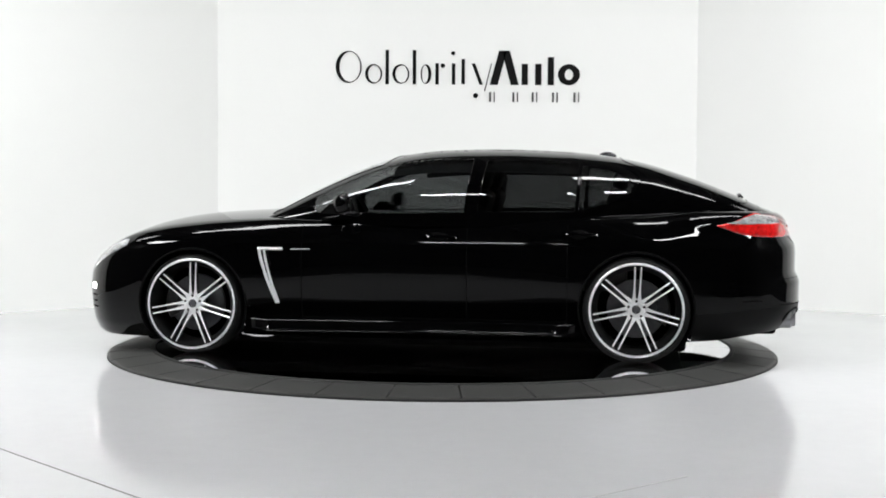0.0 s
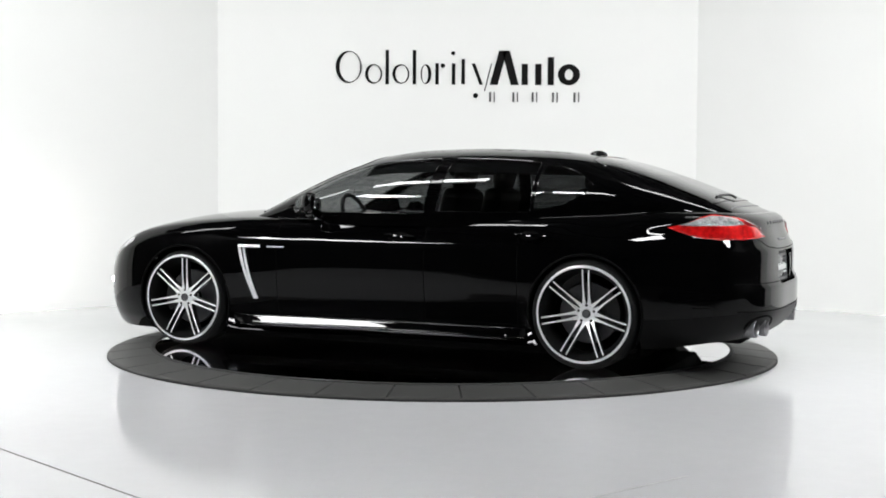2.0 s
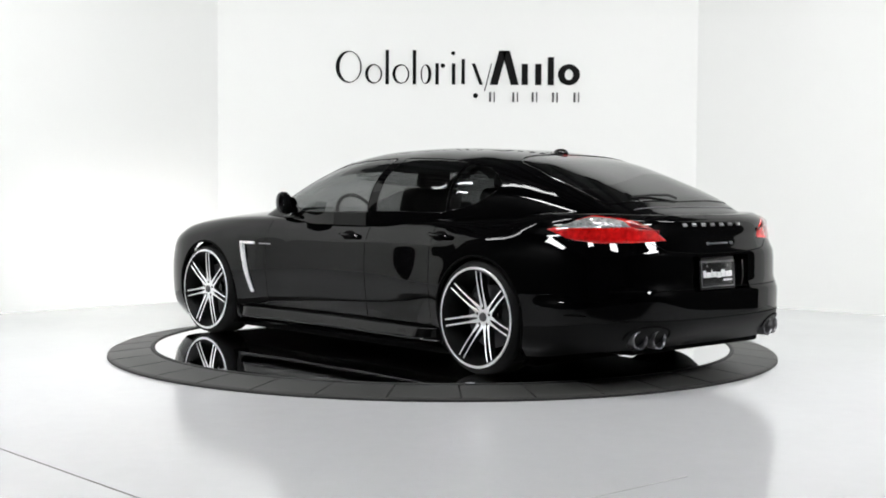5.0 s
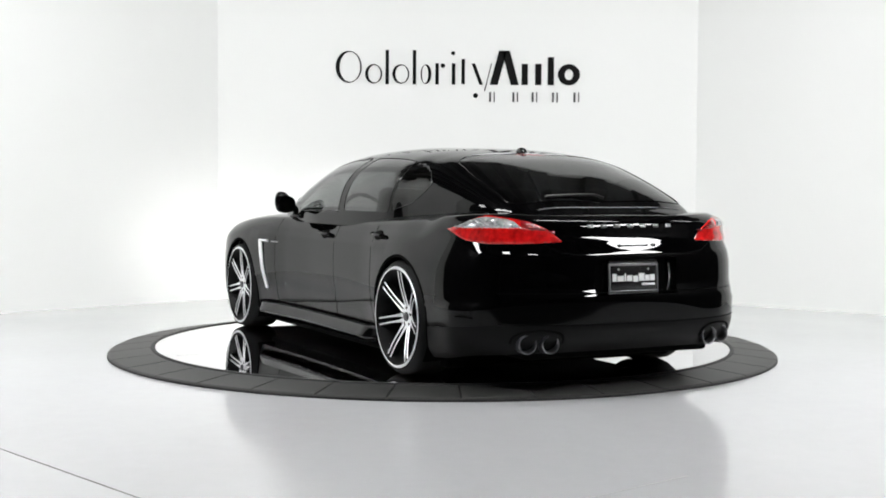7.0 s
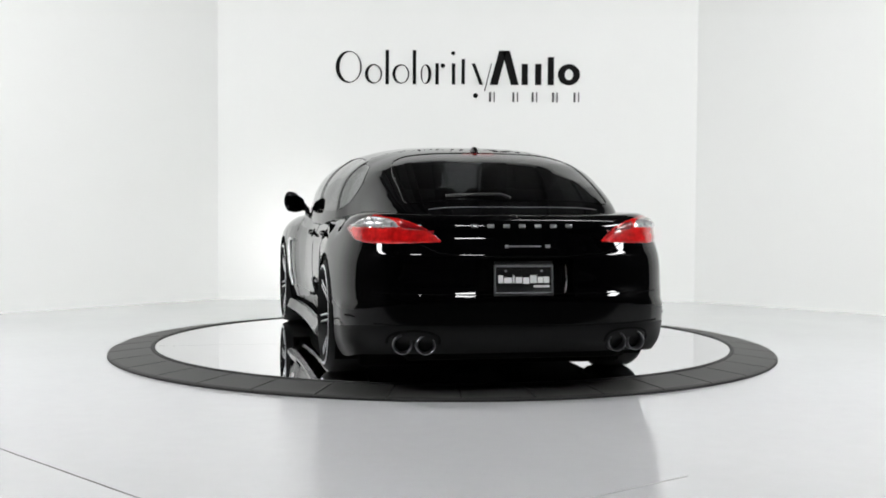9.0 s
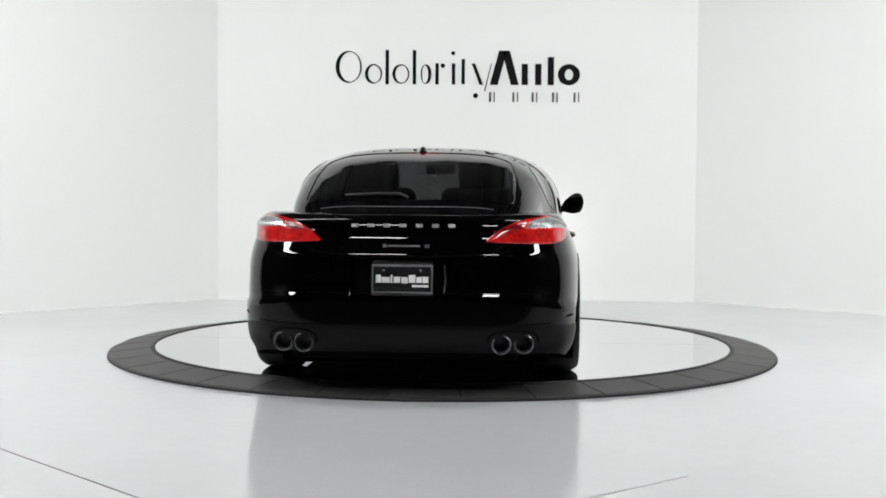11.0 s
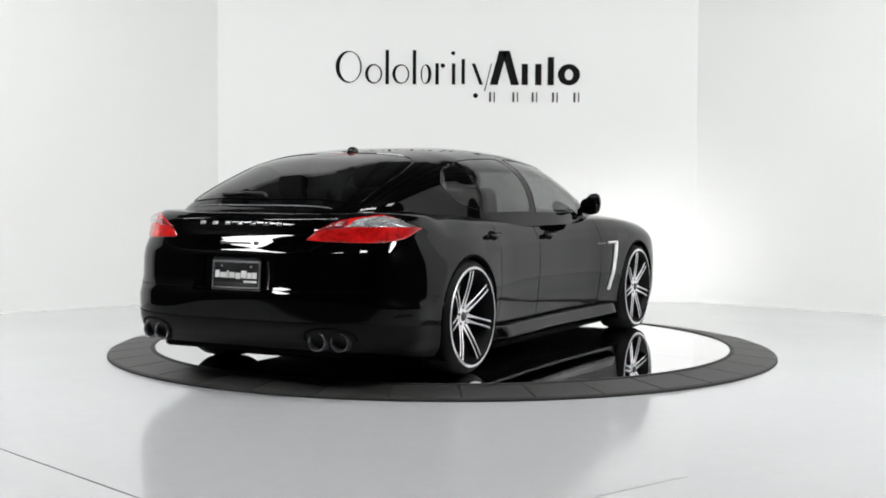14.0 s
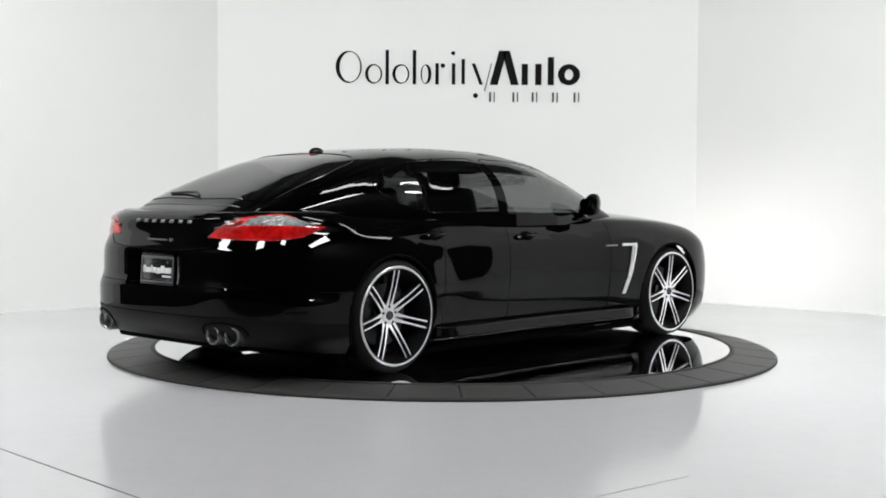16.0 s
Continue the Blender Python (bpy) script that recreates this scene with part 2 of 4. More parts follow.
def sign_bar(x0, x1, z0, z1, lean=0.0, mat=BLACK_VINYL):
    sign_prism("bar", [(x0, z0), (x1, z0), (x1 + lean, z1), (x0 + lean, z1)], mat)


def sign_dot(x, z, r):
    sign_prism("dot", [(x + r * math.cos(k * math.pi / 8), z + r * math.sin(k * math.pi / 8)) for k in range(16)], BLACK_VINYL)


def sign_pair(x0, x1, z0, z1, left, right, mat=BLACK_VINYL):
    """An oval hoop that stands for one rounded character, thicker on one side than on the other."""
    cx, cz, rx, rz = (x0 + x1) / 2, (z0 + z1) / 2, (x1 - x0) / 2, (z1 - z0) / 2
    ix, iz = (x0 + left + x1 - right) / 2, rz - max(1.6, min(left, right) * 0.75)
    jx = (x1 - right - x0 - left) / 2
    for h0, h1 in ((90, 270), (-90, 90)):
        angles = [radians(h0 + (h1 - h0) * k / 20) for k in range(21)]
        out = [(cx + rx * math.cos(a), cz + rz * math.sin(a)) for a in angles]
        hole = [(ix + jx * math.cos(a), cz + iz * math.sin(a)) for a in angles]
        sign_prism("hoop", out + hole[::-1], mat)


sign_pair(0, 46, 3, 59, 7, 2.5)
sign_pair(52, 82, 2, 36, 5.5, 2.5)
sign_bar(88, 94, 1, 61)
sign_pair(100, 130, 2, 36, 5.5, 2.5)
sign_bar(136, 142, 1, 61)
sign_pair(150, 169, 2, 36, 2.0, 5.5)
sign_bar(176, 182, 1, 38)
sign_dot(189, 34, 4)
sign_bar(205, 211, 1, 38)
sign_dot(207, 56, 3.6)
sign_bar(222, 228, 2, 46)
sign_bar(254, 260, 1, 38, -14)
sign_bar(262, 263.6, -10, 38, 12)
sign_dot(247, -18, 4.5)
sign_bar(272, 286, 1, 61, 16)
sign_bar(309, 323, 1, 61, -16)
sign_bar(328, 339, 1, 38)
sign_bar(352, 363, 1, 38)
sign_bar(374, 385, 1, 50)
sign_pair(392, 431, 1, 38, 12, 12)
for x in (271, 312, 346, 382, 420):
    sign_bar(x, x + 3.4, -29, -12, mat=GREY_VINYL)
    sign_bar(x + 8, x + 10, -29, -12, mat=GREY_VINYL)

# ---- the turntable ----
R_OUT, R_IN, DISC_Z = 2.362, 2.04, 0.05
ring = tagged(new("turntable_ring"), "dark grey rubber ring of segments round the turntable", "turntable ring")


def ring_panel():
    """One ten-degree segment: a low ramp from the outer edge up to the disc, bevelled at its joints."""
    bm = bmesh.new()
    half, n = radians(4.86), 4
    prof = [(R_OUT - 0.004, 0.0), (R_OUT - 0.006, 0.016), (R_OUT - 0.02, 0.022), (R_IN + 0.05, 0.046), (R_IN + 0.03, 0.047), (R_IN + 0.03, 0.0)]
    rows = []
    for k in range(n + 1):
        a = -half + 2 * half * k / n
        rows.append([bm.verts.new((r * math.cos(a), r * math.sin(a), z)) for r, z in prof])
    for p, q in zip(rows, rows[1:]):
        for j in range(len(prof)):
            bm.faces.new((p[j], q[j], q[(j + 1) % len(prof)], p[(j + 1) % len(prof)]))
    bm.faces.new(rows[0])
    bm.faces.new(rows[-1])
    bmesh.ops.recalc_face_normals(bm, faces=bm.faces)
    me = bpy.data.meshes.new("ring_panel")
    bm.to_mesh(me)
    bm.free()
    return me


panel = ring_panel()
for k in range(36):
    link("ring_panel", panel, RING, ring, at=pose(0, 0, 0, 0, 0, 2.6 - 5 + 10 * k))
part("ring_base", lathe_bm([(R_OUT, 0.001), (R_OUT, 0.012), (R_OUT - 0.02, 0.014), (R_IN + 0.04, 0.03), (R_IN + 0.04, 0.001)], 180, True, "z"), RING_EDGE, ring, "black rubber edge under the segments")
part("inner_lip", lathe_bm([(R_IN + 0.03, 0.0), (R_IN + 0.03, 0.05), (R_IN + 0.022, 0.056), (R_IN + 0.008, 0.056), (R_IN + 0.004, 0.05), (R_IN + 0.004, 0.0)], 180, True, "z"), RING_EDGE, ring, "black rubber lip")
disc = tagged(new("turntable_disc"), "mirror-polished round turntable plate that carries the car", "turntable")
SEAM = 0.0015
for sy in (-1, 1):
    for sx in (-1, 1):
        bm = bmesh.new()
        out = [(sx * SEAM, sy * SEAM)] + [(max(SEAM, R_IN * math.cos(a)) * sx, max(SEAM, R_IN * math.sin(a)) * sy) for a in [k * math.pi / 80 for k in range(41)]]
        f = bm.faces.new([bm.verts.new((x, y, 0.03)) for x, y in out])
        g = bmesh.ops.extrude_face_region(bm, geom=[f])
        for v in g["geom"]:
            if isinstance(v, bmesh.types.BMVert):
                v.co.z = DISC_Z
        part("plate", bm, MIRROR, disc, smooth=20)

# ---- the car ----
# Car space: x forward, y to its left, z up from the floor; the origin lies midway between the axles.
car = tagged(new("car"), "glossy black fastback car with silver twin-spoke wheels on a turntable", "car")
AXLE = 1.46
ARCH_R = 0.364
HUB_Z = {1: 0.385, -1: 0.395}

half_width = curve((-2.6, 0.912), (-2.1, 0.940), (-1.46, 0.972), (-0.8, 0.945), (0, 0.935), (0.5, 0.948), (0.9, 0.976), (1.46, 0.998), (2.0, 0.982), (2.5, 0.94))
shoulder_z = curve((-2.6, 1.008), (-2.3, 1.022), (-1.9, 1.024), (-1.5, 1.003), (-0.9, 0.978), (0, 0.968), (0.9, 0.952), (1.35, 0.930), (1.86, 0.868), (2.1, 0.80), (2.3, 0.69), (2.45, 0.56))
bottom_z = curve((-2.6, 0.275), (-2.3, 0.25), (-1.9, 0.20), (-1.0, 0.17), (1.0, 0.165), (1.9, 0.15), (2.2, 0.15), (2.45, 0.17))
inset = curve((0.12, 0.13), (0.18, 0.082), (0.215, 0.064), (0.255, 0.052), (0.315, 0.038), (0.36, 0.028), (0.45, 0.012), (0.58, 0.0), (0.72, 0.003), (0.79, 0.007), (0.805, 0.010), (0.82, 0.0163), (0.85, 0.029), (0.88, 0.0417), (0.895, 0.048), (0.91, 0.051), (1.0, 0.062))
inset_end = curve((0.12, 0.13), (0.18, 0.080), (0.25, 0.032), (0.34, 0.010), (0.45, 0.003), (0.58, 0.0), (0.68, 0.002), (0.74, 0.006), (0.78, 0.0125), (0.82, 0.022), (0.86, 0.034), (0.895, 0.046), (0.91, 0.051), (1.0, 0.062))
tail_x = curve((0.15, -2.29), (0.22, -2.38), (0.28, -2.455), (0.34, -2.510), (0.385, -2.533), (0.41, -2.539), (0.50, -2.5405), (0.565, -2.541), (0.60, -2.526), (0.64, -2.512), (0.74, -2.513), (0.79, -2.510), (0.805, -2.505), (0.82, -2.497), (0.85, -2.482), (0.88, -2.468), (0.895, -2.461), (0.91, -2.456), (0.95, -2.447), (0.985, -2.430), (1.015, -2.385))
nose_x = curve((0.12, 2.28), (0.18, 2.355), (0.32, 2.38), (0.45, 2.39), (0.55, 2.382), (0.65, 2.345), (0.75, 2.28), (0.9, 2.16))
crown = curve((-2.6, 0.006), (-2.0, 0.012), (0.5, 0.04), (1.2, 0.062), (1.8, 0.066), (2.2, 0.05), (2.45, 0.01))
X_TAIL, X_NOSE, L_TAIL, L_NOSE, P_TAIL, P_NOSE = -2.54, 2.39, 0.82, 0.76, 3.5, 3.1


roll_r = curve((-2.6, 0.07), (-2.15, 0.075), (-1.85, 0.12), (-1.62, 0.17), (-1.3, 0.14), (-0.9, 0.10), (1.0, 0.10), (1.8, 0.13), (2.4, 0.13))


def rounding(x):
    """How far the plan narrows towards the tail and the nose."""
    x = np.asarray(x, float)
    t = np.clip((x - X_TAIL) / L_TAIL, 0, 1)
    g = (1 - (1 - t) ** P_TAIL) ** (1 / P_TAIL)
    t = np.clip((X_NOSE - x) / L_NOSE, 0, 1)
    return g * (1 - (1 - t) ** P_NOSE) ** (1 / P_NOSE)


def body_point(x, z, out=0.0):
    """The outer skin of the left side at station x and height z, pushed outwards by out."""
    x, z = np.broadcast_arrays(np.asarray(x, float), np.asarray(z, float))
    zs = shoulder_z(x)
    roll = roll_r(x)
    t = np.clip((z - (zs - roll)) / roll, 0, 1)
    w = np.clip((1.25 - np.abs(x)) / 0.2, 0, 1)
    side = half_width(x) - (w * inset(z) + (1 - w) * inset_end(z)) - 0.85 * roll * (1 - np.sqrt(np.maximum(0, 1 - t * t)))
    # flared lips round the wheel arches
    for s in (1, -1):
        d = np.hypot(x - s * AXLE, z - HUB_Z[s])
        side = side + 0.004 * np.exp(-((d - ARCH_R) / 0.14) ** 2)
    # ledge along the corners of the rear bumper
    ledge = 0.524 + 0.045 * np.clip((-2.22 - x) / 0.25, 0, 1)
    side = side + 0.42 * np.clip(ledge + 0.018 - z, 0, 0.036) * np.clip((z - 0.20) / 0.10, 0, 1) * np.clip((-1.92 - x) / 0.15, 0, 1)
    # hollow in the lower doors
    side = side - 0.007 * np.exp(-((z - 0.50) / 0.10) ** 2) * np.exp(-(x / 0.75) ** 4)
    y = (side + out) * rounding(x)
    ws = np.clip(1 - (x - X_TAIL) / 0.75, 0, 1) ** 1.5
    wn = np.clip(1 - (X_NOSE - x) / 0.75, 0, 1) ** 1.5
    xx = x + (tail_x(z) - X_TAIL - out) * ws + (nose_x(z) - X_NOSE + out) * wn
    return np.stack([xx, y, z + 0 * x], -1)


def stations():
    a = np.linspace(0, math.pi / 2, 44)
    # even steps across the tail, then even angles round its corners
    g = np.sort(np.concatenate([np.linspace(0, 0.9, 28), np.sin(a[np.sin(a) ** (2 / P_TAIL) > 0.92]) ** (2 / P_TAIL)]))
    tail = X_TAIL + L_TAIL * (1 - (1 - np.minimum(g, 1) ** P_TAIL) ** (1 / P_TAIL))
    nose = X_NOSE - L_NOSE * (1 - np.cos(a) ** (2 / P_NOSE))
    mid = np.arange(-1.86, 1.861, 0.018)
    tail, nose = tail[tail < -1.865], nose[nose > 1.865]
    return np.concatenate([tail, mid, nose[::-1]])


def mirrored(P):
    """Joins a half (stations along the first axis) with its mirror image; the last row is the centre line."""
    Q = P[:, ::-1].copy()
    Q[..., 1] *= -1
    return np.concatenate([P, Q[:, 1:]], 1)


def grid_faces(n, m, keep=None):
    out = []
    for i in range(n - 1):
        for j in range(m - 1):
            if keep is None or keep[i, j]:
                out.append((i * m + j, (i + 1) * m + j, (i + 1) * m + j + 1, i * m + j + 1))
    return out


def prune(verts, faces):
    used = sorted({i for f in faces for i in f})
    at = {v: k for k, v in enumerate(used)}
    return [verts[i] for i in used], [tuple(at[i] for i in f) for f in faces]


def build_body():
    xs = stations()
    n, rows, tops = len(xs), 56, 14
    zs, zb = shoulder_z(xs), bottom_z(xs)
    P = np.zeros((n, rows + tops, 3))
    for j in range(rows):
        r = j / (rows - 1)
        P[:, j] = body_point(xs, zb + (zs - zb) * r)
    edge = P[:, rows - 1].copy()
    for j in range(tops):
        k = (j + 1) / tops
        P[:, rows + j, 0] = edge[:, 0]
        P[:, rows + j, 1] = edge[:, 1] * (1 - k)
        P[:, rows + j, 2] = edge[:, 2] + crown(xs) * (1 - (1 - k) ** 2) * rounding(xs)
    # wheel arches: cells inside the circle go, and the rim of the hole lies on the circle
    ins = np.zeros(P.shape[:2], bool)
    for s in (1, -1):
        d = np.hypot(P[..., 0] - s * AXLE, P[..., 2] - HUB_Z[s])
        side = np.arange(P.shape[1])[None, :] < rows
        near = side & (np.abs(d - ARCH_R) < 0.011)
        f = np.where(near, ARCH_R / np.maximum(d, 1e-6), 1)
        P[..., 0] = s * AXLE + (P[..., 0] - s * AXLE) * f
        P[..., 2] = HUB_Z[s] + (P[..., 2] - HUB_Z[s]) * f
        ins |= side & (d < ARCH_R - 0.001) & ~near
    # openings for the headlight projectors
    d = np.hypot(P[..., 1] - 0.50, P[..., 2] - 0.65)
    ins |= (d < 0.055) & (P[..., 0] > 2.0)
    # opening of the number plate recess
    ins |= (P[..., 1] < 0.245) & (P[..., 2] > 0.588) & (P[..., 2] < 0.775) & (P[..., 0] < -2.4)
    F = mirrored(P)
    I = np.concatenate([ins, ins[:, ::-1][:, 1:]], 1)
    keep = ~(I[:-1, :-1] | I[1:, :-1] | I[1:, 1:] | I[:-1, 1:])
    # the shell is cut into its panels along its own lines
    full = F.shape[1]
    col = np.repeat(((xs[:-1] + xs[1:]) / 2)[:, None], full - 1, 1)
    row = np.arange(full - 1)
    row = np.repeat(np.minimum(row, full - 2 - row)[None, :], n - 1, 0)
    left = np.arange(full - 1)[None, :] < (full - 1) // 2
    panels = {}
    door = (row >= 10) & (row < rows - 3)
    for s in (True, False):
        half = left == s
        panels["front_door", s] = door & half & (col > -0.37) & (col < 0.72)
        panels["rear_door", s] = door & half & (col > -1.02) & (col < -0.37)
    panels["bonnet", True] = (row >= rows - 2) & (col > 1.06)
    panels["front_bumper", True] = (row < 31) & (col > 1.865)
    panels["rear_bumper", True] = (row >= 12) & (row < 27) & (col < -1.865)
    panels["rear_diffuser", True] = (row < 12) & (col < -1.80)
    panels["tailgate", True] = (row >= 27) & (col < float(X_TAIL + 0.052))
    labels = {"front_door": "glossy black front door", "rear_door": "glossy black rear door", "bonnet": "glossy black bonnet",
              "front_bumper": "glossy black front bumper", "rear_bumper": "glossy black rear bumper", "rear_diffuser": "satin black lower edge of the rear bumper", "tailgate": "glossy black tailgate"}
    rest = keep.copy()
    flat = F.reshape(-1, 3)
    all_faces = grid_faces(*F.shape[:2], keep)
    vn = np.zeros_like(flat)
    A = np.array(all_faces)
    fn = np.cross(flat[A[:, 2]] - flat[A[:, 0]], flat[A[:, 3]] - flat[A[:, 1]])
    for k in range(4):
        np.add.at(vn, A[:, k], fn)
    for (name, s), sel in panels.items():
        sel = sel & keep
        rest &= ~sel
        panel_part(name, flat, vn, grid_faces(*F.shape[:2], sel), labels[name])
    return panel_part("body", flat, vn, grid_faces(*F.shape[:2], rest), "glossy black painted body shell")


def panel_part(name, flat, vn, faces, label):
    """One panel of the shell that keeps the shell's own smooth normals along its edges."""
    used = sorted({i for f in faces for i in f})
    at = {v: k for k, v in enumerate(used)}
    f2 = [tuple(at[i] for i in f) for f in faces]
    V, N_ = flat[used], vn[used]
    away = V - np.stack([np.clip(V[:, 0], -1.6, 1.6), 0 * V[:, 1], 0 * V[:, 2] + 0.6], -1)
    if (N_ * away).sum() < 0:
        N_ = -N_
    N_ = N_ / np.maximum(np.linalg.norm(N_, axis=1, keepdims=True), 1e-9)
    ob = soup(name, V, f2, SATIN if name == "rear_diffuser" else PAINT, car, label)
    ob.data.normals_split_custom_set_from_vertices([tuple(q) for q in N_])
    return ob


body = build_body()

# dark floor pan, so that no light passes under the shell
part("floor_pan", box_bm(-1.78, 1.85, -0.80, 0.80, 0.115, 0.22, 0.03), SHADE, car, "matt black underbody")
part("rear_apron", box_bm(-2.36, -1.74, -0.62, 0.62, 0.225, 0.28, 0.02), SHADE, car, "matt black panel under the boot")
part("front_apron", box_bm(1.80, 2.22, -0.66, 0.66, 0.16, 0.22, 0.02), SHADE, car, "matt black panel under the nose")
for s in (1, -1):
    for side in (1, -1):
        # rolled lip round the arch
        rim = []
        for k in range(61):
            a = math.pi * (-0.20 + 1.40 * k / 60)
            x, z = s * AXLE + (ARCH_R + 0.002) * math.cos(a), HUB_Z[s] + (ARCH_R + 0.002) * math.sin(a)
            if z > float(bottom_z(x)) + 0.01:
                q = body_point(x, z, -0.004)
                rim.append((q[0], side * q[1], q[2]))
        part("arch_lip", tube_bm(rim, 0.009, 8), SHADE, car, "black wheel arch lip")
        n = 40
        bm = bmesh.new()
        rowa, rowb = [], []
        for k in range(n + 1):
            a = math.pi * (-0.22 + 1.44 * k / n)
            x, z = s * AXLE + (ARCH_R + 0.004) * math.cos(a), HUB_Z[s] + (ARCH_R + 0.004) * math.sin(a)
            rowa.append(bm.verts.new((x, side * 0.938, z)))
            rowb.append(bm.verts.new((x, side * 0.60, z)))
        for k in range(n):
            bm.faces.new((rowa[k], rowa[k + 1], rowb[k + 1], rowb[k]))
        bm.faces.new(rowb)
        part("wheel_liner", bm, SHADE, car, "matt black wheel arch liner")

# ---- cabin ----
roof_z = curve((-2.425, 0.94), (-2.395, 0.995), (-2.355, 1.02), (-2.275, 1.052), (-2.11, 1.130), (-1.735, 1.272), (-1.47, 1.351), (-1.25, 1.392), (-0.95, 1.422), (-0.5, 1.438), (-0.15, 1.430), (0.107, 1.402), (0.36, 1.330), (0.69, 1.180), (1.0, 1.0), (1.12, 0.93))
cabin_w = curve((-2.425, 0.30), (-2.395, 0.43), (-2.355, 0.52), (-2.275, 0.59), (-2.0, 0.690), (-1.5, 0.762), (-1.25, 0.800), (-1.0, 0.853), (-0.5, 0.884), (0.0, 0.890), (0.4, 0.872), (0.8, 0.826), (1.12, 0.76))
cabin_p = curve((-2.46, 4.0), (-2.0, 3.8), (-1.6, 3.8), (-1.2, 3.3), (-0.8, 3.0), (-0.3, 2.95), (0.4, 2.95), (1.12, 3.2))
CABIN_Z = 0.93


def cabin_point(x, a, out=0.0):
    """The cabin's skin at station x; a runs from 0 at the belt to 1 at the centre line."""
    x, a = np.broadcast_arrays(np.asarray(x, float), np.asarray(a, float))
    e = 2 / cabin_p(x)
    c, s = np.maximum(np.cos(a * math.pi / 2), 0), np.maximum(np.sin(a * math.pi / 2), 0)
    h = np.maximum(roof_z(x) - CABIN_Z, 0.0)
    return np.stack([x, (cabin_w(x) + out) * c ** e, CABIN_Z - 0.02 + (h + 0.02 + out) * s ** e], -1)


def a_of_z(x, z):
    h = np.maximum(roof_z(x) - CABIN_Z + 0.02, 1e-3)
    return np.arcsin(np.clip((z - CABIN_Z + 0.02) / h, 0, 1) ** (cabin_p(x) / 2)) * 2 / math.pi


def a_of_y(x, y):
    return np.arccos(np.clip(y / cabin_w(x), 0, 1) ** (cabin_p(x) / 2)) * 2 / math.pi


def rounded(poly, r=0.04, n=4):
    """An outline with its corners rounded."""
    out = []
    m = len(poly)
    for i in range(m):
        p, a, b = (Vector(poly[k]) for k in (i, i - 1, (i + 1) % m))
        ra = min(r, (a - p).length * 0.45)
        rb = min(r, (b - p).length * 0.45)
        s, e = p + (a - p).normalized() * ra, p + (b - p).normalized() * rb
        for k in range(n + 1):
            t = k / n
            out.append(tuple((1 - t) ** 2 * s + 2 * t * (1 - t) * p + t * t * e))
    return out


def dense(poly, step=0.012):
    out = []
    for a, b in zip(poly, poly[1:] + poly[:1]):
        n = max(1, int(math.dist(a, b) / step))
        out += [(a[0] + (b[0] - a[0]) * k / n, a[1] + (b[1] - a[1]) * k / n) for k in range(n)]
    return np.array(out)


def inside(poly, X, Y):
    res = np.zeros(X.shape, bool)
    m = len(poly)
    for i in range(m):
        (x0, y0), (x1, y1) = poly[i - 1], poly[i]
        if y0 != y1:
            res ^= ((y0 > Y) != (y1 > Y)) & (X < (x1 - x0) * (Y - y0) / (y1 - y0) + x0)
    return res


def side_outline(x0, x1, low, drop, n=24, lean0=0.0, lean1=0.0):
    """A side window between two stations: a straight foot and a head that follows the roof."""
    top = [(x, max(low + 0.012, float(roof_z(x)) - drop(x))) for x in np.linspace(x0 + lean0, x1 + lean1, n)]
    return [(x1, low), (x0, low)] + top


head = curve((-1.5, 0.12), (-1.2, 0.088), (-0.8, 0.080), (0.2, 0.085), (0.5, 0.095), (0.95, 0.10))
GLASS_TOP = -1.33
WINDOWS = {
    "front_side_window": (rounded(side_outline(-0.34, 0.66, 0.995, head, lean0=-0.05), 0.03), "z", SIDE_GLASS),
    "rear_side_window": (rounded(side_outline(-1.06, -0.43, 1.01, head, lean0=-0.02, lean1=-0.05), 0.03), "z", REAR_SIDE_GLASS),
    "quarter_window": (rounded([(-1.085, 1.02), (-1.105, 1.315), (-1.26, 1.293), (-1.36, 1.255), (-1.445, 1.19), (-1.40, 1.135), (-1.28, 1.068)], 0.018), "z", REAR_SIDE_GLASS),
    "rear_window": (rounded([(-2.175, -0.50), (-2.13, -0.59), (-1.70, -0.59), (-1.45, -0.56), (-1.36, -0.48), (GLASS_TOP, 0), (-1.36, 0.48), (-1.45, 0.56), (-1.70, 0.59), (-2.13, 0.59), (-2.175, 0.50), (-2.20, 0)], 0.05), "y", REAR_GLASS),
    "windscreen": (rounded([(1.02, -0.60), (0.97, -0.70), (0.22, -0.59), (0.14, 0), (0.22, 0.59), (0.97, 0.70), (1.02, 0.60), (1.06, 0)], 0.05), "y", FRONT_GLASS),
}


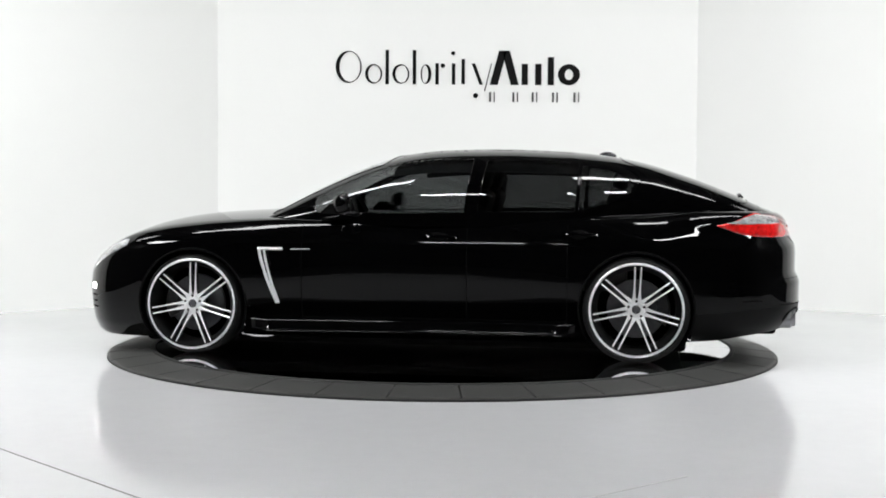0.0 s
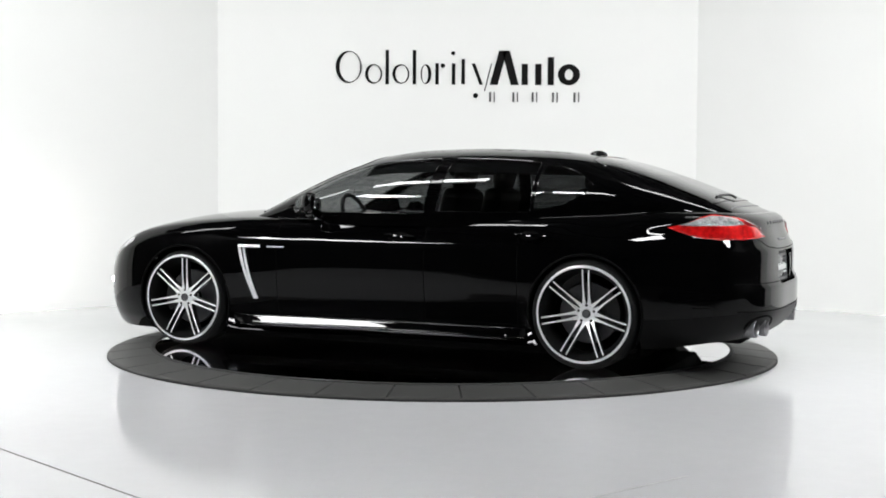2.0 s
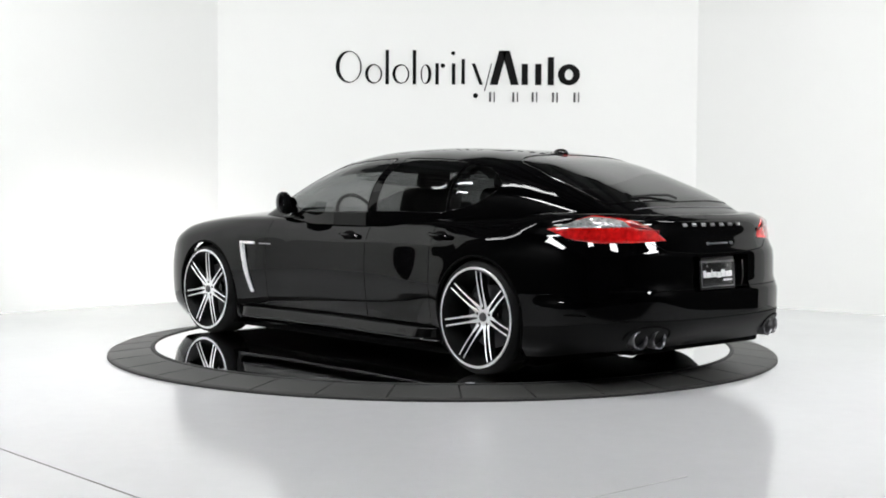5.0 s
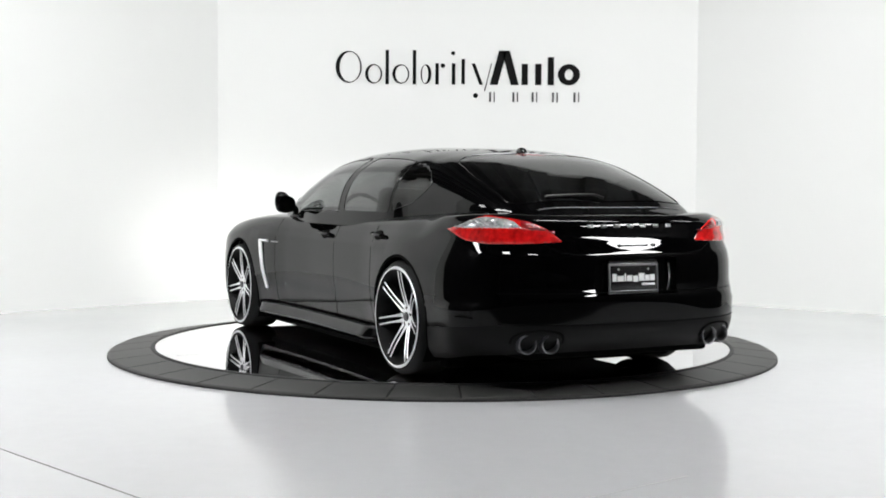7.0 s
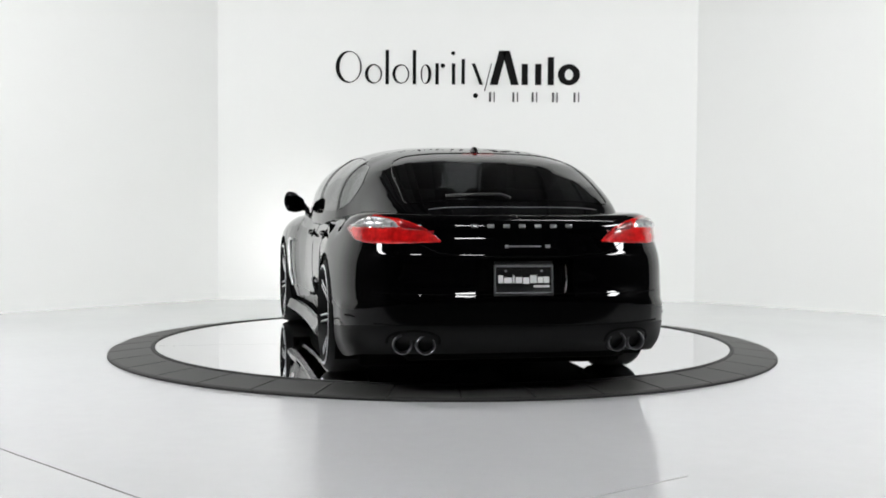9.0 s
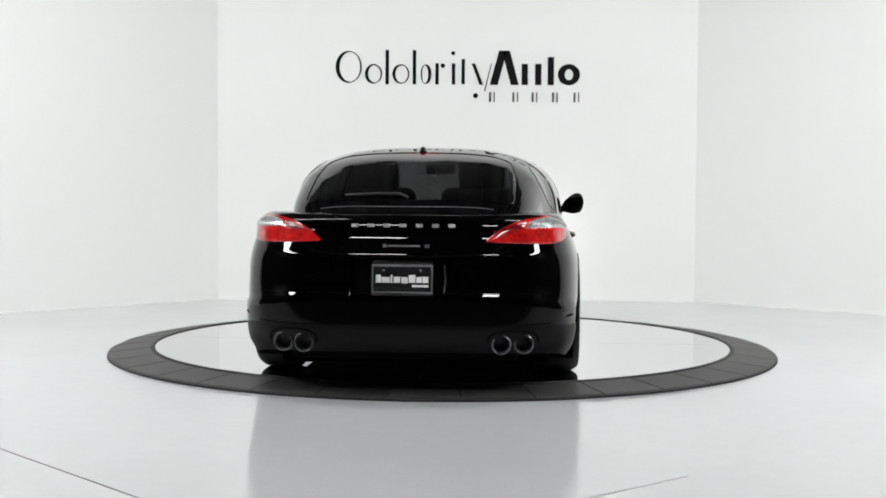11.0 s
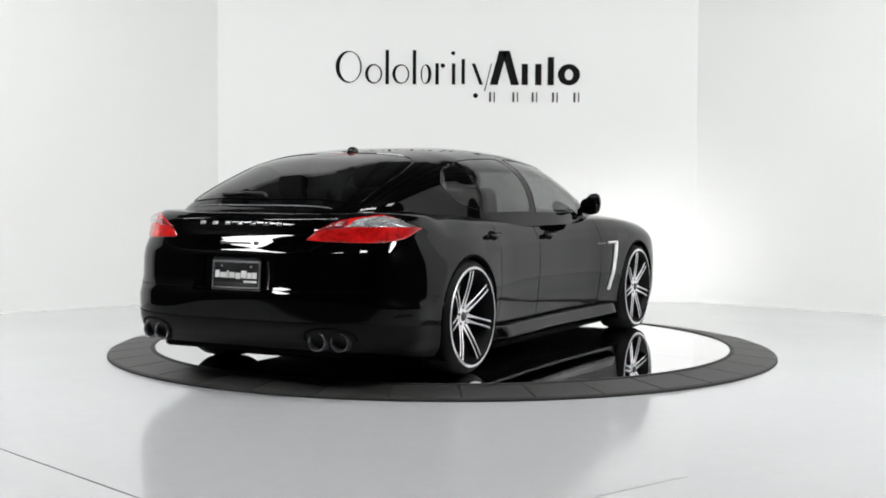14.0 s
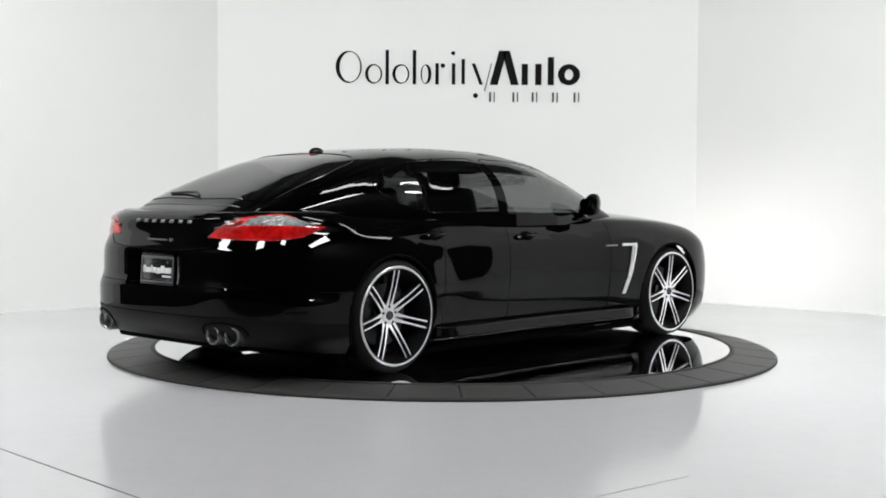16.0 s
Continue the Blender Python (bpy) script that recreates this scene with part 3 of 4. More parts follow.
def build_cabin():
    xs = np.linspace(-2.425, 1.12, 240)
    a = np.linspace(0, 1, 60)
    X, A = np.meshgrid(xs, a, indexing="ij")
    P = cabin_point(X, A)
    # lay the nearest grid points on the window outlines
    for name, (poly, plane, _) in WINDOWS.items():
        d = dense(poly)
        if plane == "y":
            d = d[d[:, 1] >= -1e-6]
        U, V = P[..., 0], P[..., 2] if plane == "z" else P[..., 1]
        ok = (P[..., 1] > 0.45) if plane == "z" else (A > 0.25)
        idx = np.argwhere(ok & (U > d[:, 0].min() - 0.02) & (U < d[:, 0].max() + 0.02))
        for i, j in idx:
            if plane == "y" and j == len(a) - 1:
                continue
            q = (d[:, 0] - U[i, j]) ** 2 + (d[:, 1] - V[i, j]) ** 2
            k = int(q.argmin())
            if q[k] < 0.0085 ** 2:
                x, w = d[k]
                t = a_of_z(x, w) if plane == "z" else a_of_y(x, w)
                P[i, j] = cabin_point(x, t)
    F = mirrored(P)
    n, m = F.shape[:2]
    C = (F[:-1, :-1] + F[1:, :-1] + F[1:, 1:] + F[:-1, 1:]) / 4
    keep = np.ones((n - 1, m - 1), bool)
    flat = F.reshape(-1, 3)
    for name, (poly, plane, mat) in WINDOWS.items():
        if plane == "z":
            for s in (1, -1):
                sel = inside(poly, C[..., 0], C[..., 2]) & (s * C[..., 1] > 0.4)
                keep &= ~sel
                v, f = prune(flat, grid_faces(n, m, sel))
                soup(name, v, f, mat, car, "dark tinted glass side window")
        else:
            sel = inside(poly, C[..., 0], C[..., 1]) & (C[..., 2] > 0.96)
            keep &= ~sel
            v, f = prune(flat, grid_faces(n, m, sel))
            soup(name, v, f, mat, car, "dark tinted rear window" if name == "rear_window" else "laminated windscreen")
    v, f = prune(flat, grid_faces(n, m, keep))
    soup("roof", v, f, PAINT, car, "glossy black roof and pillars")
    # headliner under the roof
    xi = np.linspace(-1.1, 0.15, 24)
    ai = np.linspace(0.42, 1, 14)
    XI, AI = np.meshgrid(xi, ai, indexing="ij")
    H = mirrored(cabin_point(XI, AI, -0.03))
    soup("headliner", H.reshape(-1, 3), grid_faces(*H.shape[:2]), HEADLINER, car, "dark grey fabric headliner")


build_cabin()


def side_strip(name, pts, radius, mat, label="", flat=1.0, sides=6):
    for s in (1, -1):
        part(name, tube_bm([(p[0], s * p[1], p[2]) for p in pts], radius, sides, flat), mat, car, label)


# bright-black frame round the side glass
for wname in ("front_side_window", "rear_side_window", "quarter_window"):
    poly = dense(WINDOWS[wname][0], 0.03)
    pts = [cabin_point(x, a_of_z(x, z), 0.001) for x, z in np.concatenate([poly, poly[:1]])]
    side_strip("window_trim", pts, 0.0016, GLOSS, "gloss black window trim")

# ---- wheels ----
TYRE_R, RIM_R = 0.336, 0.300


def wheel_thing(axle, side):
    """Tyre, rim, fourteen spokes in pairs, hub and brake; its outer face looks along -y before it is set on its side of the car."""
    r = HUB_Z[axle] - DISC_Z
    w = part("wheel", lathe_bm([(0.285, -0.02), (0.280, 0.02), (0.262, 0.05), (0.262, 0.20), (0.29, 0.23), (0.275, 0.23), (0.25, 0.20), (0.25, 0.05)], 72, True), DARK_ALLOY, car, "silver twin-spoke alloy wheel with a polished lip")
    face, dish = (0.984, 0.0) if axle > 0 else (0.960, 0.042)
    m = pose(axle * AXLE, side * face, HUB_Z[axle]) @ pose(0, 0, 0, 0, 0, 0 if side < 0 else 180)
    w.matrix_local = m
    prof = [(0.292, -0.004), (0.306, -0.016), (0.318, -0.010), (r - 0.010, 0.012), (r - 0.002, 0.03), (r, 0.05), (r, 0.21), (r - 0.006, 0.235), (r - 0.02, 0.25), (0.292, 0.262), (0.285, 0.24), (0.285, 0.02)]
    part("tyre", lathe_bm(prof, 96, True), RUBBER, w, "black low-profile tyre")
    part("rim_lip", lathe_bm([(0.303, -0.008), (0.301, -0.015), (0.297, -0.018), (0.285, -0.015), (0.279, -0.007), (0.275, 0.010), (0.274, 0.026), (0.296, 0.02)], 96, True), SILVER, w, "polished rim lip")
    part("hub", lathe_bm([(r_, h_ + dish) for r_, h_ in ((0.0, 0.012), (0.050, 0.012), (0.056, 0.02), (0.066, 0.03), (0.066, 0.09), (0.0, 0.09))], 40), SILVER, w, "machined hub")
    part("hub_cap", lathe_bm([(r_, h_ + dish) for r_, h_ in ((0.0, -0.002), (0.020, -0.001), (0.026, 0.004), (0.028, 0.014), (0.0, 0.014))], 32), BRAKE, w, "dark grey hub cap")
    for k in range(5):
        a = radians(90 + 72 * k)
        part("wheel_bolt", lathe_bm([(0.0, 0.010), (0.008, 0.010), (0.009, 0.02), (0, 0.02)], 8), DARK_ALLOY, w, at=pose(0.052 * math.cos(a), dish, 0.052 * math.sin(a)))
    # one spoke, tapered and arched, machined on its face
    bm = bmesh.new()
    rows = []
    for k in range(7):
        t = k / 6
        rr = 0.05 + (0.293 - 0.05) * t
        off = 0.0165 + 0.0035 * t
        wid = 0.0050 + 0.0105 * (1 - t) ** 5 + 0.0012 * t ** 4
        yf = 0.016 + dish * (1 - t) ** 1.3 - 0.020 * math.sin(math.pi * t * 0.5)
        rows.append([bm.verts.new(c) for c in ((rr, yf + 0.045, off - wid), (rr, yf + 0.003, off - wid), (rr, yf, off - wid + 0.003), (rr, yf, off + wid - 0.003), (rr, yf + 0.003, off + wid), (rr, yf + 0.045, off + wid))])
    for p, q in zip(rows, rows[1:]):
        for j in range(6):
            f = bm.faces.new((p[j], p[(j + 1) % 6], q[(j + 1) % 6], q[j]))
            f.material_index = 0 if j in (1, 2, 3) else 1
    bmesh.ops.recalc_face_normals(bm, faces=bm.faces)
    me = bpy.data.meshes.new("spoke")
    me2 = bpy.data.meshes.new("spoke")
    bm.to_mesh(me)
    for v in bm.verts:
        v.co.z *= -1
    bmesh.ops.reverse_faces(bm, faces=bm.faces)
    bm.to_mesh(me2)
    bm.free()
    for q in (me, me2):
        q.materials.append(SILVER)
        q.materials.append(DARK_ALLOY)
    for k in range(7):
        for q in (me, me2):
            link("spoke", q, None, w, at=pose(0, 0, 0, 0, -(88 + k * 360 / 7), 0))
    part("brake_disc", lathe_bm([(0.07, 0.115), (0.185, 0.115), (0.19, 0.12), (0.19, 0.14), (0.185, 0.145), (0.07, 0.145)], 56, True), BRAKE, w, "steel brake disc")
    bm = bmesh.new()
    n = 10
    rows = []
    for k in range(n + 1):
        a = radians(-30 + 60 * k / n)
        rows.append([bm.verts.new((q * math.cos(a), y, q * math.sin(a))) for q, y in ((0.13, 0.085), (0.205, 0.085), (0.215, 0.10), (0.215, 0.165), (0.13, 0.165))])
    for p, q in zip(rows, rows[1:]):
        for j in range(5):
            bm.faces.new((p[j], p[(j + 1) % 5], q[(j + 1) % 5], q[j]))
    bm.faces.new(rows[0]), bm.faces.new(rows[-1])
    part("brake_caliper", bm, TRIM, w, "dark brake caliper", at=pose(0, 0, 0, 0, 180 if (side * axle) > 0 else 0, 0))
    return w


for axle in (1, -1):
    for side in (1, -1):
        wheel_thing(axle, side)

# ---- fittings of the tail ----
def tail_station(y, z):
    """The station at which the skin of the tail has the half width y at height z."""
    lo, hi = X_TAIL, X_TAIL + L_TAIL
    for _ in range(40):
        mid = (lo + hi) / 2
        if float(body_point(mid, z)[1]) < abs(y):
            lo = mid
        else:
            hi = mid
    return (lo + hi) / 2


def tail_point(y, z, out=0.0):
    p = body_point(tail_station(y, z), z, out)
    return Vector((p[0], math.copysign(p[1], y) if y else 0.0, p[2]))


def skin_patch(name, stations_, low, high, mat, label, bulge=0.006, rows=10, parent=None, rim=-0.003, lift=0.0, facet=0.0, sides=(1, -1)):
    """A lens laid on the skin of both sides, between two height curves over the stations."""
    made = []
    n = len(stations_)
    P = np.zeros((n, rows, 3))
    for i, x in enumerate(stations_):
        for j in range(rows):
            t = j / (rows - 1)
            edge = math.sin(math.pi * t) ** 0.5 * math.sin(math.pi * (0.02 + 0.96 * i / (n - 1))) ** 0.35
            P[i, j] = body_point(x, low[i] + (high[i] - low[i]) * t, rim + lift + (bulge - rim) * edge + facet * ((i * 7 + j * 5) % 3 - 1) * edge)
    for s in sides:
        Q = P * np.array((1, s, 1))
        made.append(soup(name, Q.reshape(-1, 3), grid_faces(n, rows), mat, parent or car, label, smooth=not facet))
    return made


def corner_stations(a0, a1, n):
    """Stations round the tail corner, evenly spread by angle in degrees from the centre line."""
    a = np.radians(np.linspace(a0, a1, n))
    return X_TAIL + L_TAIL * (1 - np.cos(a) ** (2 / P_TAIL))


N = 40
S = np.linspace(0, 1, N)
st = corner_stations(18, 83, N)
lamp_low = curve((0, 0.872), (0.1, 0.866), (0.3, 0.860), (0.57, 0.858), (0.8, 0.872), (0.92, 0.900), (1, 0.930))
lamp_high = curve((0, 0.880), (0.05, 0.915), (0.12, 0.950), (0.28, 0.990), (0.45, 1.006), (0.65, 1.014), (0.75, 1.002), (0.87, 0.968), (1, 0.936))
for lamp, s in zip(skin_patch("tail_lamp", st, lamp_low(S), lamp_high(S), RED, "red and clear almond-shaped tail lamp", 0.017, 16), (1, -1)):
    inner = corner_stations(21, 38, N)
    skin_patch("brake_lens", inner, np.full(N, 0.934), lamp_high(0.05 + 0.25 * S) - 0.006, RED_DARK, "dark red inner lens", 0.0185, 8, parent=lamp, rim=0.006, sides=(s,))
    clear = corner_stations(37, 79, N)
    c_low = curve((0, 0.944), (0.4, 0.936), (0.8, 0.940), (1, 0.948))
    c_high = curve((0, 0.952), (0.12, 0.984), (0.3, 1.000), (0.55, 1.006), (0.75, 0.990), (0.9, 0.964), (1, 0.952))
    skin_patch("clear_lens", clear, c_low(S), c_high(S), CLEAR, "clear patterned upper lens", 0.021, 14, parent=lamp, rim=0.008, facet=0.0032, sides=(s,))
skin_patch("rear_reflector", corner_stations(62, 74, 16), np.full(16, 0.452), 0.462 + 0.010 * np.sin(np.linspace(0, math.pi, 16)), SHADE, "dark rear side marker", 0.003, 5)

# recess and plate
def recess_bm():
    """An open tray behind the opening: four walls and a back, with some thickness."""
    bm = bmesh.new()
    loops = []
    for x, y, z0, z1 in ((-2.498, 0.283, 0.568, 0.797), (-2.455, 0.255, 0.580, 0.780)):
        loops.append([bm.verts.new((x, q * y, z)) for q, z in ((-1, z0), (1, z0), (1, z1), (-1, z1))])
    for k in range(4):
        bm.faces.new((loops[0][k], loops[0][(k + 1) % 4], loops[1][(k + 1) % 4], loops[1][k]))
    bm.faces.new(loops[1])
    bmesh.ops.solidify(bm, geom=list(bm.faces), thickness=0.004)
    return bm


part("plate_recess", recess_bm(), GLOSS, car, "gloss black number plate recess", smooth=20)
part("recess_lamp", box_bm(-2.486, -2.462, -0.16, 0.16, 0.752, 0.770, 0.004), TRIM, car, "black plate lamp strip under the hatch edge")
plate = part("number_plate", box_bm(-0.006, 0.006, -0.157, 0.157, -0.078, 0.078, 0.003), PLATE, car, "black dealer plate in a silver frame", at=pose(-2.482, 0, 0.668, 0, 4, 0))
for y0, y1, z0, z1 in ((-0.165, 0.165, 0.070, 0.082), (-0.165, 0.165, -0.086, -0.066), (-0.165, -0.155, -0.07, 0.075), (0.155, 0.165, -0.07, 0.075)):
    part("plate_frame", box_bm(-0.010, 0.004, y0, y1, z0, z1, 0.002), STEEL, plate, "silver plate frame")
for y0, y1, z0, z1 in ((0.142, 0.115, -0.016, 0.026), (0.110, 0.066, -0.016, 0.014), (0.061, 0.052, -0.016, 0.026), (0.046, 0.010, -0.016, 0.016), (0.004, -0.030, -0.020, 0.014), (-0.035, -0.072, -0.016, 0.026), (-0.077, -0.106, -0.016, 0.016), (-0.110, -0.142, -0.016, 0.018), (-0.055, -0.142, -0.040, -0.028)):
    part("print_bar", box_bm(-0.0085, -0.005, min(y0, y1), max(y0, y1), z0, z1), WHITE, plate, "white print on the plate", smooth=0)
for y in (-0.10, 0.10):
    part("plate_screw", lathe_bm([(0.0, -0.009), (0.006, -0.008), (0.007, -0.004), (0, -0.004)], 10), STEEL, plate, at=pose(0, y, 0.05, 0, 0, -90))
part("plate_bracket", tube_bm([(-2.500, -0.228, 0.75), (-2.502, -0.236, 0.67), (-2.500, -0.225, 0.60)], 0.005), CHROME, car, "chrome edge in the recess")

# letter-sized silver bars above the plate, and the script below them
for k in range(7):
    y = 0.262 - k * 0.0873
    p = tail_point(y, 0.958, 0.002)
    part("badge_bar", box_bm(-0.003, 0.003, -0.018, 0.018, -0.010, 0.010, 0.001), BADGE, car, "small silver badge bar", at=pose(p.x, p.y, p.z, 0, 24, 0))
for y0, y1, h in ((0.105, 0.085, 0.009), (0.080, -0.095, 0.0045), (-0.12, -0.146, 0.009)):
    p = tail_point((y0 + y1) / 2, 0.85, 0.002)
    part("script_bar", box_bm(-0.003, 0.003, -(y0 - y1) / 2, (y0 - y1) / 2, -h, h, 0.001), STEEL, car, "thin silver model script bar", at=pose(p.x, p.y, p.z, 0, 6, 0))

# cut line of the hatch and the bumper ridge
def tail_line(name, ys, zfun, radius, mat, label):
    part(name, tube_bm([tail_point(y, zfun(y), -0.001) for y in ys], radius, 6), mat, car, label)


tail_line("hatch_gap", np.linspace(-0.47, 0.47, 41), lambda y: 0.795 + 0.02 * (abs(y) / 0.47) ** 3, 0.003, SHADE, "dark gap below the hatch")
for s in (1, -1):
    part("hatch_gap", tube_bm([tail_point(s * (0.47 + 0.012 * k), 0.815 + 0.006 * k, -0.001) for k in range(9)], 0.003, 6), SHADE, car, "dark gap beside the hatch")
tail_line("bumper_gap", np.linspace(-0.80, 0.80, 61), lambda y: 0.596, 0.0025, SHADE, "dark gap along the bumper")
tail_line("diffuser_edge", np.linspace(-0.80, 0.80, 61), lambda y: 0.425 + 0.01 * (abs(y) / 0.8) ** 2, 0.004, SHADE, "dark edge of the lower bumper")

# twin exhaust tips in dark cut-outs
for s in (1, -1):
    for y, yaw in ((0.535, 8), (0.655, 16)):
        p = tail_point(y, 0.325, 0.0)
        at = pose(p.x - 0.022, s * y, 0.325, 0, 0, -90 - s * yaw * 0.5)
        tip = part("exhaust_pipe", lathe_bm([(0.041, 0.012), (0.045, 0.0), (0.049, -0.004), (0.053, 0.0), (0.054, 0.012), (0.052, 0.20), (0.041, 0.20)], 40, True), PIPE, car, "round steel exhaust tip", at=at)
        part("exhaust_bore", lathe_bm([(0.0, 0.05), (0.0415, 0.05), (0.0415, 0.07), (0.0, 0.07)], 32), SHADE, tip, "black exhaust bore")
    hood = []
    for k in range(25):
        a = math.pi * k / 24
        hood.append(tail_point(s * (0.597 - 0.135 * math.cos(a)), 0.33 + 0.070 * math.sin(a) ** 0.6, 0.0))
    part("exhaust_surround", tube_bm(hood, 0.007, 8), SHADE, car, "black cut-out round the exhaust tips")

# ---- fittings of the sides ----
def side_point(x, z, out=0.0, s=1):
    p = body_point(x, z, out)
    return Vector((p[0], s * p[1], p[2]))


def side_line(name, xz, radius, mat, label, out=0.0):
    for s in (1, -1):
        part(name, tube_bm([side_point(x, z, out, s) for x, z in xz], radius, 6), mat, car, label)


Z_DOOR = [0.305 + 0.62 * k / 14 for k in range(15)]
side_line("door_gap", [(0.72, z) for z in Z_DOOR], 0.0028, SHADE, "dark gap before the front door", -0.001)
side_line("door_gap", [(-0.37, z) for z in Z_DOOR], 0.0028, SHADE, "dark gap between the doors", -0.001)
side_line("door_gap", [(-1.02, z) for z in Z_DOOR], 0.0028, SHADE, "dark gap behind the rear door", -0.001)
side_line("door_gap", [(0.72 - 1.74 * k / 40, 0.305) for k in range(41)], 0.0028, SHADE, "dark gap below the doors", -0.001)
for s in (1, -1):
    part("fuel_flap" if s < 0 else "wing_gap", tube_bm([side_point(-1.40 + 0.075 * math.cos(a), 0.885 + 0.06 * math.sin(a), -0.001, s) for a in np.linspace(0, 2 * math.pi, 25)] if s < 0 else [side_point(0.80 + 0.45 * k / 8, 0.895 - 0.006 * k, -0.001, s) for k in range(9)], 0.001, 6), SHADE, car, "dark panel gap")


def handle(x, z, s):
    n = 12
    h = part("door_handle", tube_bm([side_point(x - 0.105 + 0.21 * k / n, z + 0.010 * (k / n - 0.5), 0.008 + 0.024 * math.sin(math.pi * k / n) ** 0.5, s) for k in range(n + 1)], 0.013, 10, 0.9), PAINT, car, "black pull handle")
    # flat black oval on the skin that stands for the hollow's shade
    cup_shade = [side_point(x + 0.01 + 0.070 * math.cos(a), z - 0.004 + 0.030 * math.sin(a), 0.0015, s) for a in np.linspace(0, 2 * math.pi, 24, endpoint=False)]
    bm = bmesh.new()
    bm.faces.new([bm.verts.new(p) for p in cup_shade])
    part("handle_shade", bm, SHADE, h, "flat dark patch for the shade in the hollow behind the handle")


for s in (1, -1):
    handle(-0.19, 0.848, s)
    handle(-1.10, 0.872, s)

# side vent: a thin upper bar and a bright double blade
for s in (1, -1):
    part("vent_bar", tube_bm([side_point(0.845 + 0.165 * k / 8, 0.757, 0.003, s) for k in range(9)], 0.0105, 8, 1.0), SILVER, car, "satin silver bar above the side vent")
    pit = [(0.995, 0.752), (0.945, 0.752), (0.925, 0.68), (0.872, 0.42), (0.882, 0.395), (0.90, 0.41), (0.95, 0.56)]
    bm = bmesh.new()
    bm.faces.new([bm.verts.new(side_point(x, z, 0.0022, s)) for x, z in pit])
    vent = part("side_vent", bm, SHADE, car, "black air outlet behind the front wheel")
    for dx, r in ((0.0, 0.0105), (-0.034, 0.0085)):
        pts = [side_point(1.0 + dx * (1 - 0.6 * t) - 0.115 * t ** 1.25, 0.752 - 0.352 * t, 0.007, s) for t in np.linspace(0, 1, 15)]
        part("vent_blade", tube_bm(pts, r, 8), SILVER, vent, "polished blade of the side vent")
    part("script_bar", tube_bm([side_point(0.79 - 0.125 * k / 6, 0.755, 0.002, s) for k in range(7)], 0.006, 6, 1.0), STEEL, car, "thin silver script bar")

# sill blade
for s in (1, -1):
    P = np.zeros((60, 25, 3))
    blade = curve((0.182, -0.075), (0.195, -0.026), (0.212, 0.012), (0.225, 0.0255), (0.233, 0.0262), (0.245, 0.0208), (0.262, 0.0132), (0.279, 0.0055), (0.288, 0.0012), (0.294, -0.009), (0.30, -0.030))
    for i, x in enumerate(np.linspace(-1.07, 1.06, 60)):
        fade = max(0, min(1, (x + 1.10) / 0.15, (1.09 - x) / 0.15))
        for j in range(25):
            z = 0.182 + 0.116 * j / 24
            P[i, j] = body_point(x, z, 0.002 + float(blade(z) + inset(z)) * fade)
    soup("sill", (P * np.array((1, s, 1))).reshape(-1, 3), grid_faces(60, 25), PAINT, car, "glossy black side sill")


# door mirrors
def door_mirror(s):
    """A flat teardrop head on a slender bowed stalk that grows out of the door."""
    half_h = curve((0, 0.012), (0.12, 0.030), (0.35, 0.058), (0.6, 0.076), (0.8, 0.074), (0.93, 0.052), (1, 0.014))
    mid_z = curve((0, 1.005), (0.3, 1.034), (0.6, 1.050), (1, 1.060))
    bulge = curve((0, 0.012), (0.3, 0.055), (0.6, 0.085), (0.85, 0.070), (1, 0.012))
    bm = bmesh.new()
    rings = []
    for i in range(19):
        t = i / 18
        y, h, c, d = 0.892 + 0.178 * t, float(half_h(t)), float(mid_z(t)), float(bulge(t))
        ring_ = []
        for k in range(28):
            a = 2 * math.pi * k / 28
            cx, sz = math.cos(a), math.sin(a)
            ring_.append(bm.verts.new((0.43 - 0.03 * t + (d if cx > 0 else 0.26 * d) * math.copysign(abs(cx) ** 0.8, cx), s * y, c + h * math.copysign(abs(sz) ** 0.9, sz))))
        rings.append(ring_)
    for p, q in zip(rings, rings[1:]):
        for k in range(28):
            bm.faces.new((p[k], p[(k + 1) % 28], q[(k + 1) % 28], q[k]))
    bm.faces.new(rings[0])
    bm.faces.new(rings[-1])
    m = part("door_mirror", bm, PAINT, car, "glossy black teardrop door mirror", smooth=60)
    part("mirror_glass", prism_bm([(0.066 * math.cos(a), 0.046 * math.sin(a)) for a in [k * math.pi / 16 for k in range(32)]], 0.004), MIRROR_GLASS, m, "mirror glass", at=pose(0.386, s * 0.985, 1.050, 90, 0, -90 + s * 9))
    pts = [(0.435, s * 0.905, 1.012), (0.44, s * 0.897, 0.998), (0.455, s * 0.893, 0.985), (0.48, s * 0.888, 0.968), (0.52, s * 0.876, 0.957), (0.57, s * 0.86, 0.952)]
    part("mirror_arm", tube_bm(pts, 0.021, 12, 0.8), PAINT, m, "black mirror arm")
    part("mirror_base", tube_bm([(0.40, s * 0.872, 0.949), (0.46, s * 0.888, 0.956), (0.53, s * 0.886, 0.956), (0.60, s * 0.866, 0.950)], 0.019, 10, 0.75), PAINT, m, "black mirror base on the door")


for s in (1, -1):
    door_mirror(s)
    # sail panel before the front window
    sail = [cabin_point(x, a_of_z(x, z), 0.004) for x, z in ((0.63, 0.985), (0.40, 0.99), (0.50, 1.055), (0.56, 1.05))]
    bm = bmesh.new()
    bm.faces.new([bm.verts.new((p[0], s * p[1], p[2])) for p in sail])
    part("mirror_foot", bm, GLOSS, car, "gloss black mirror foot")

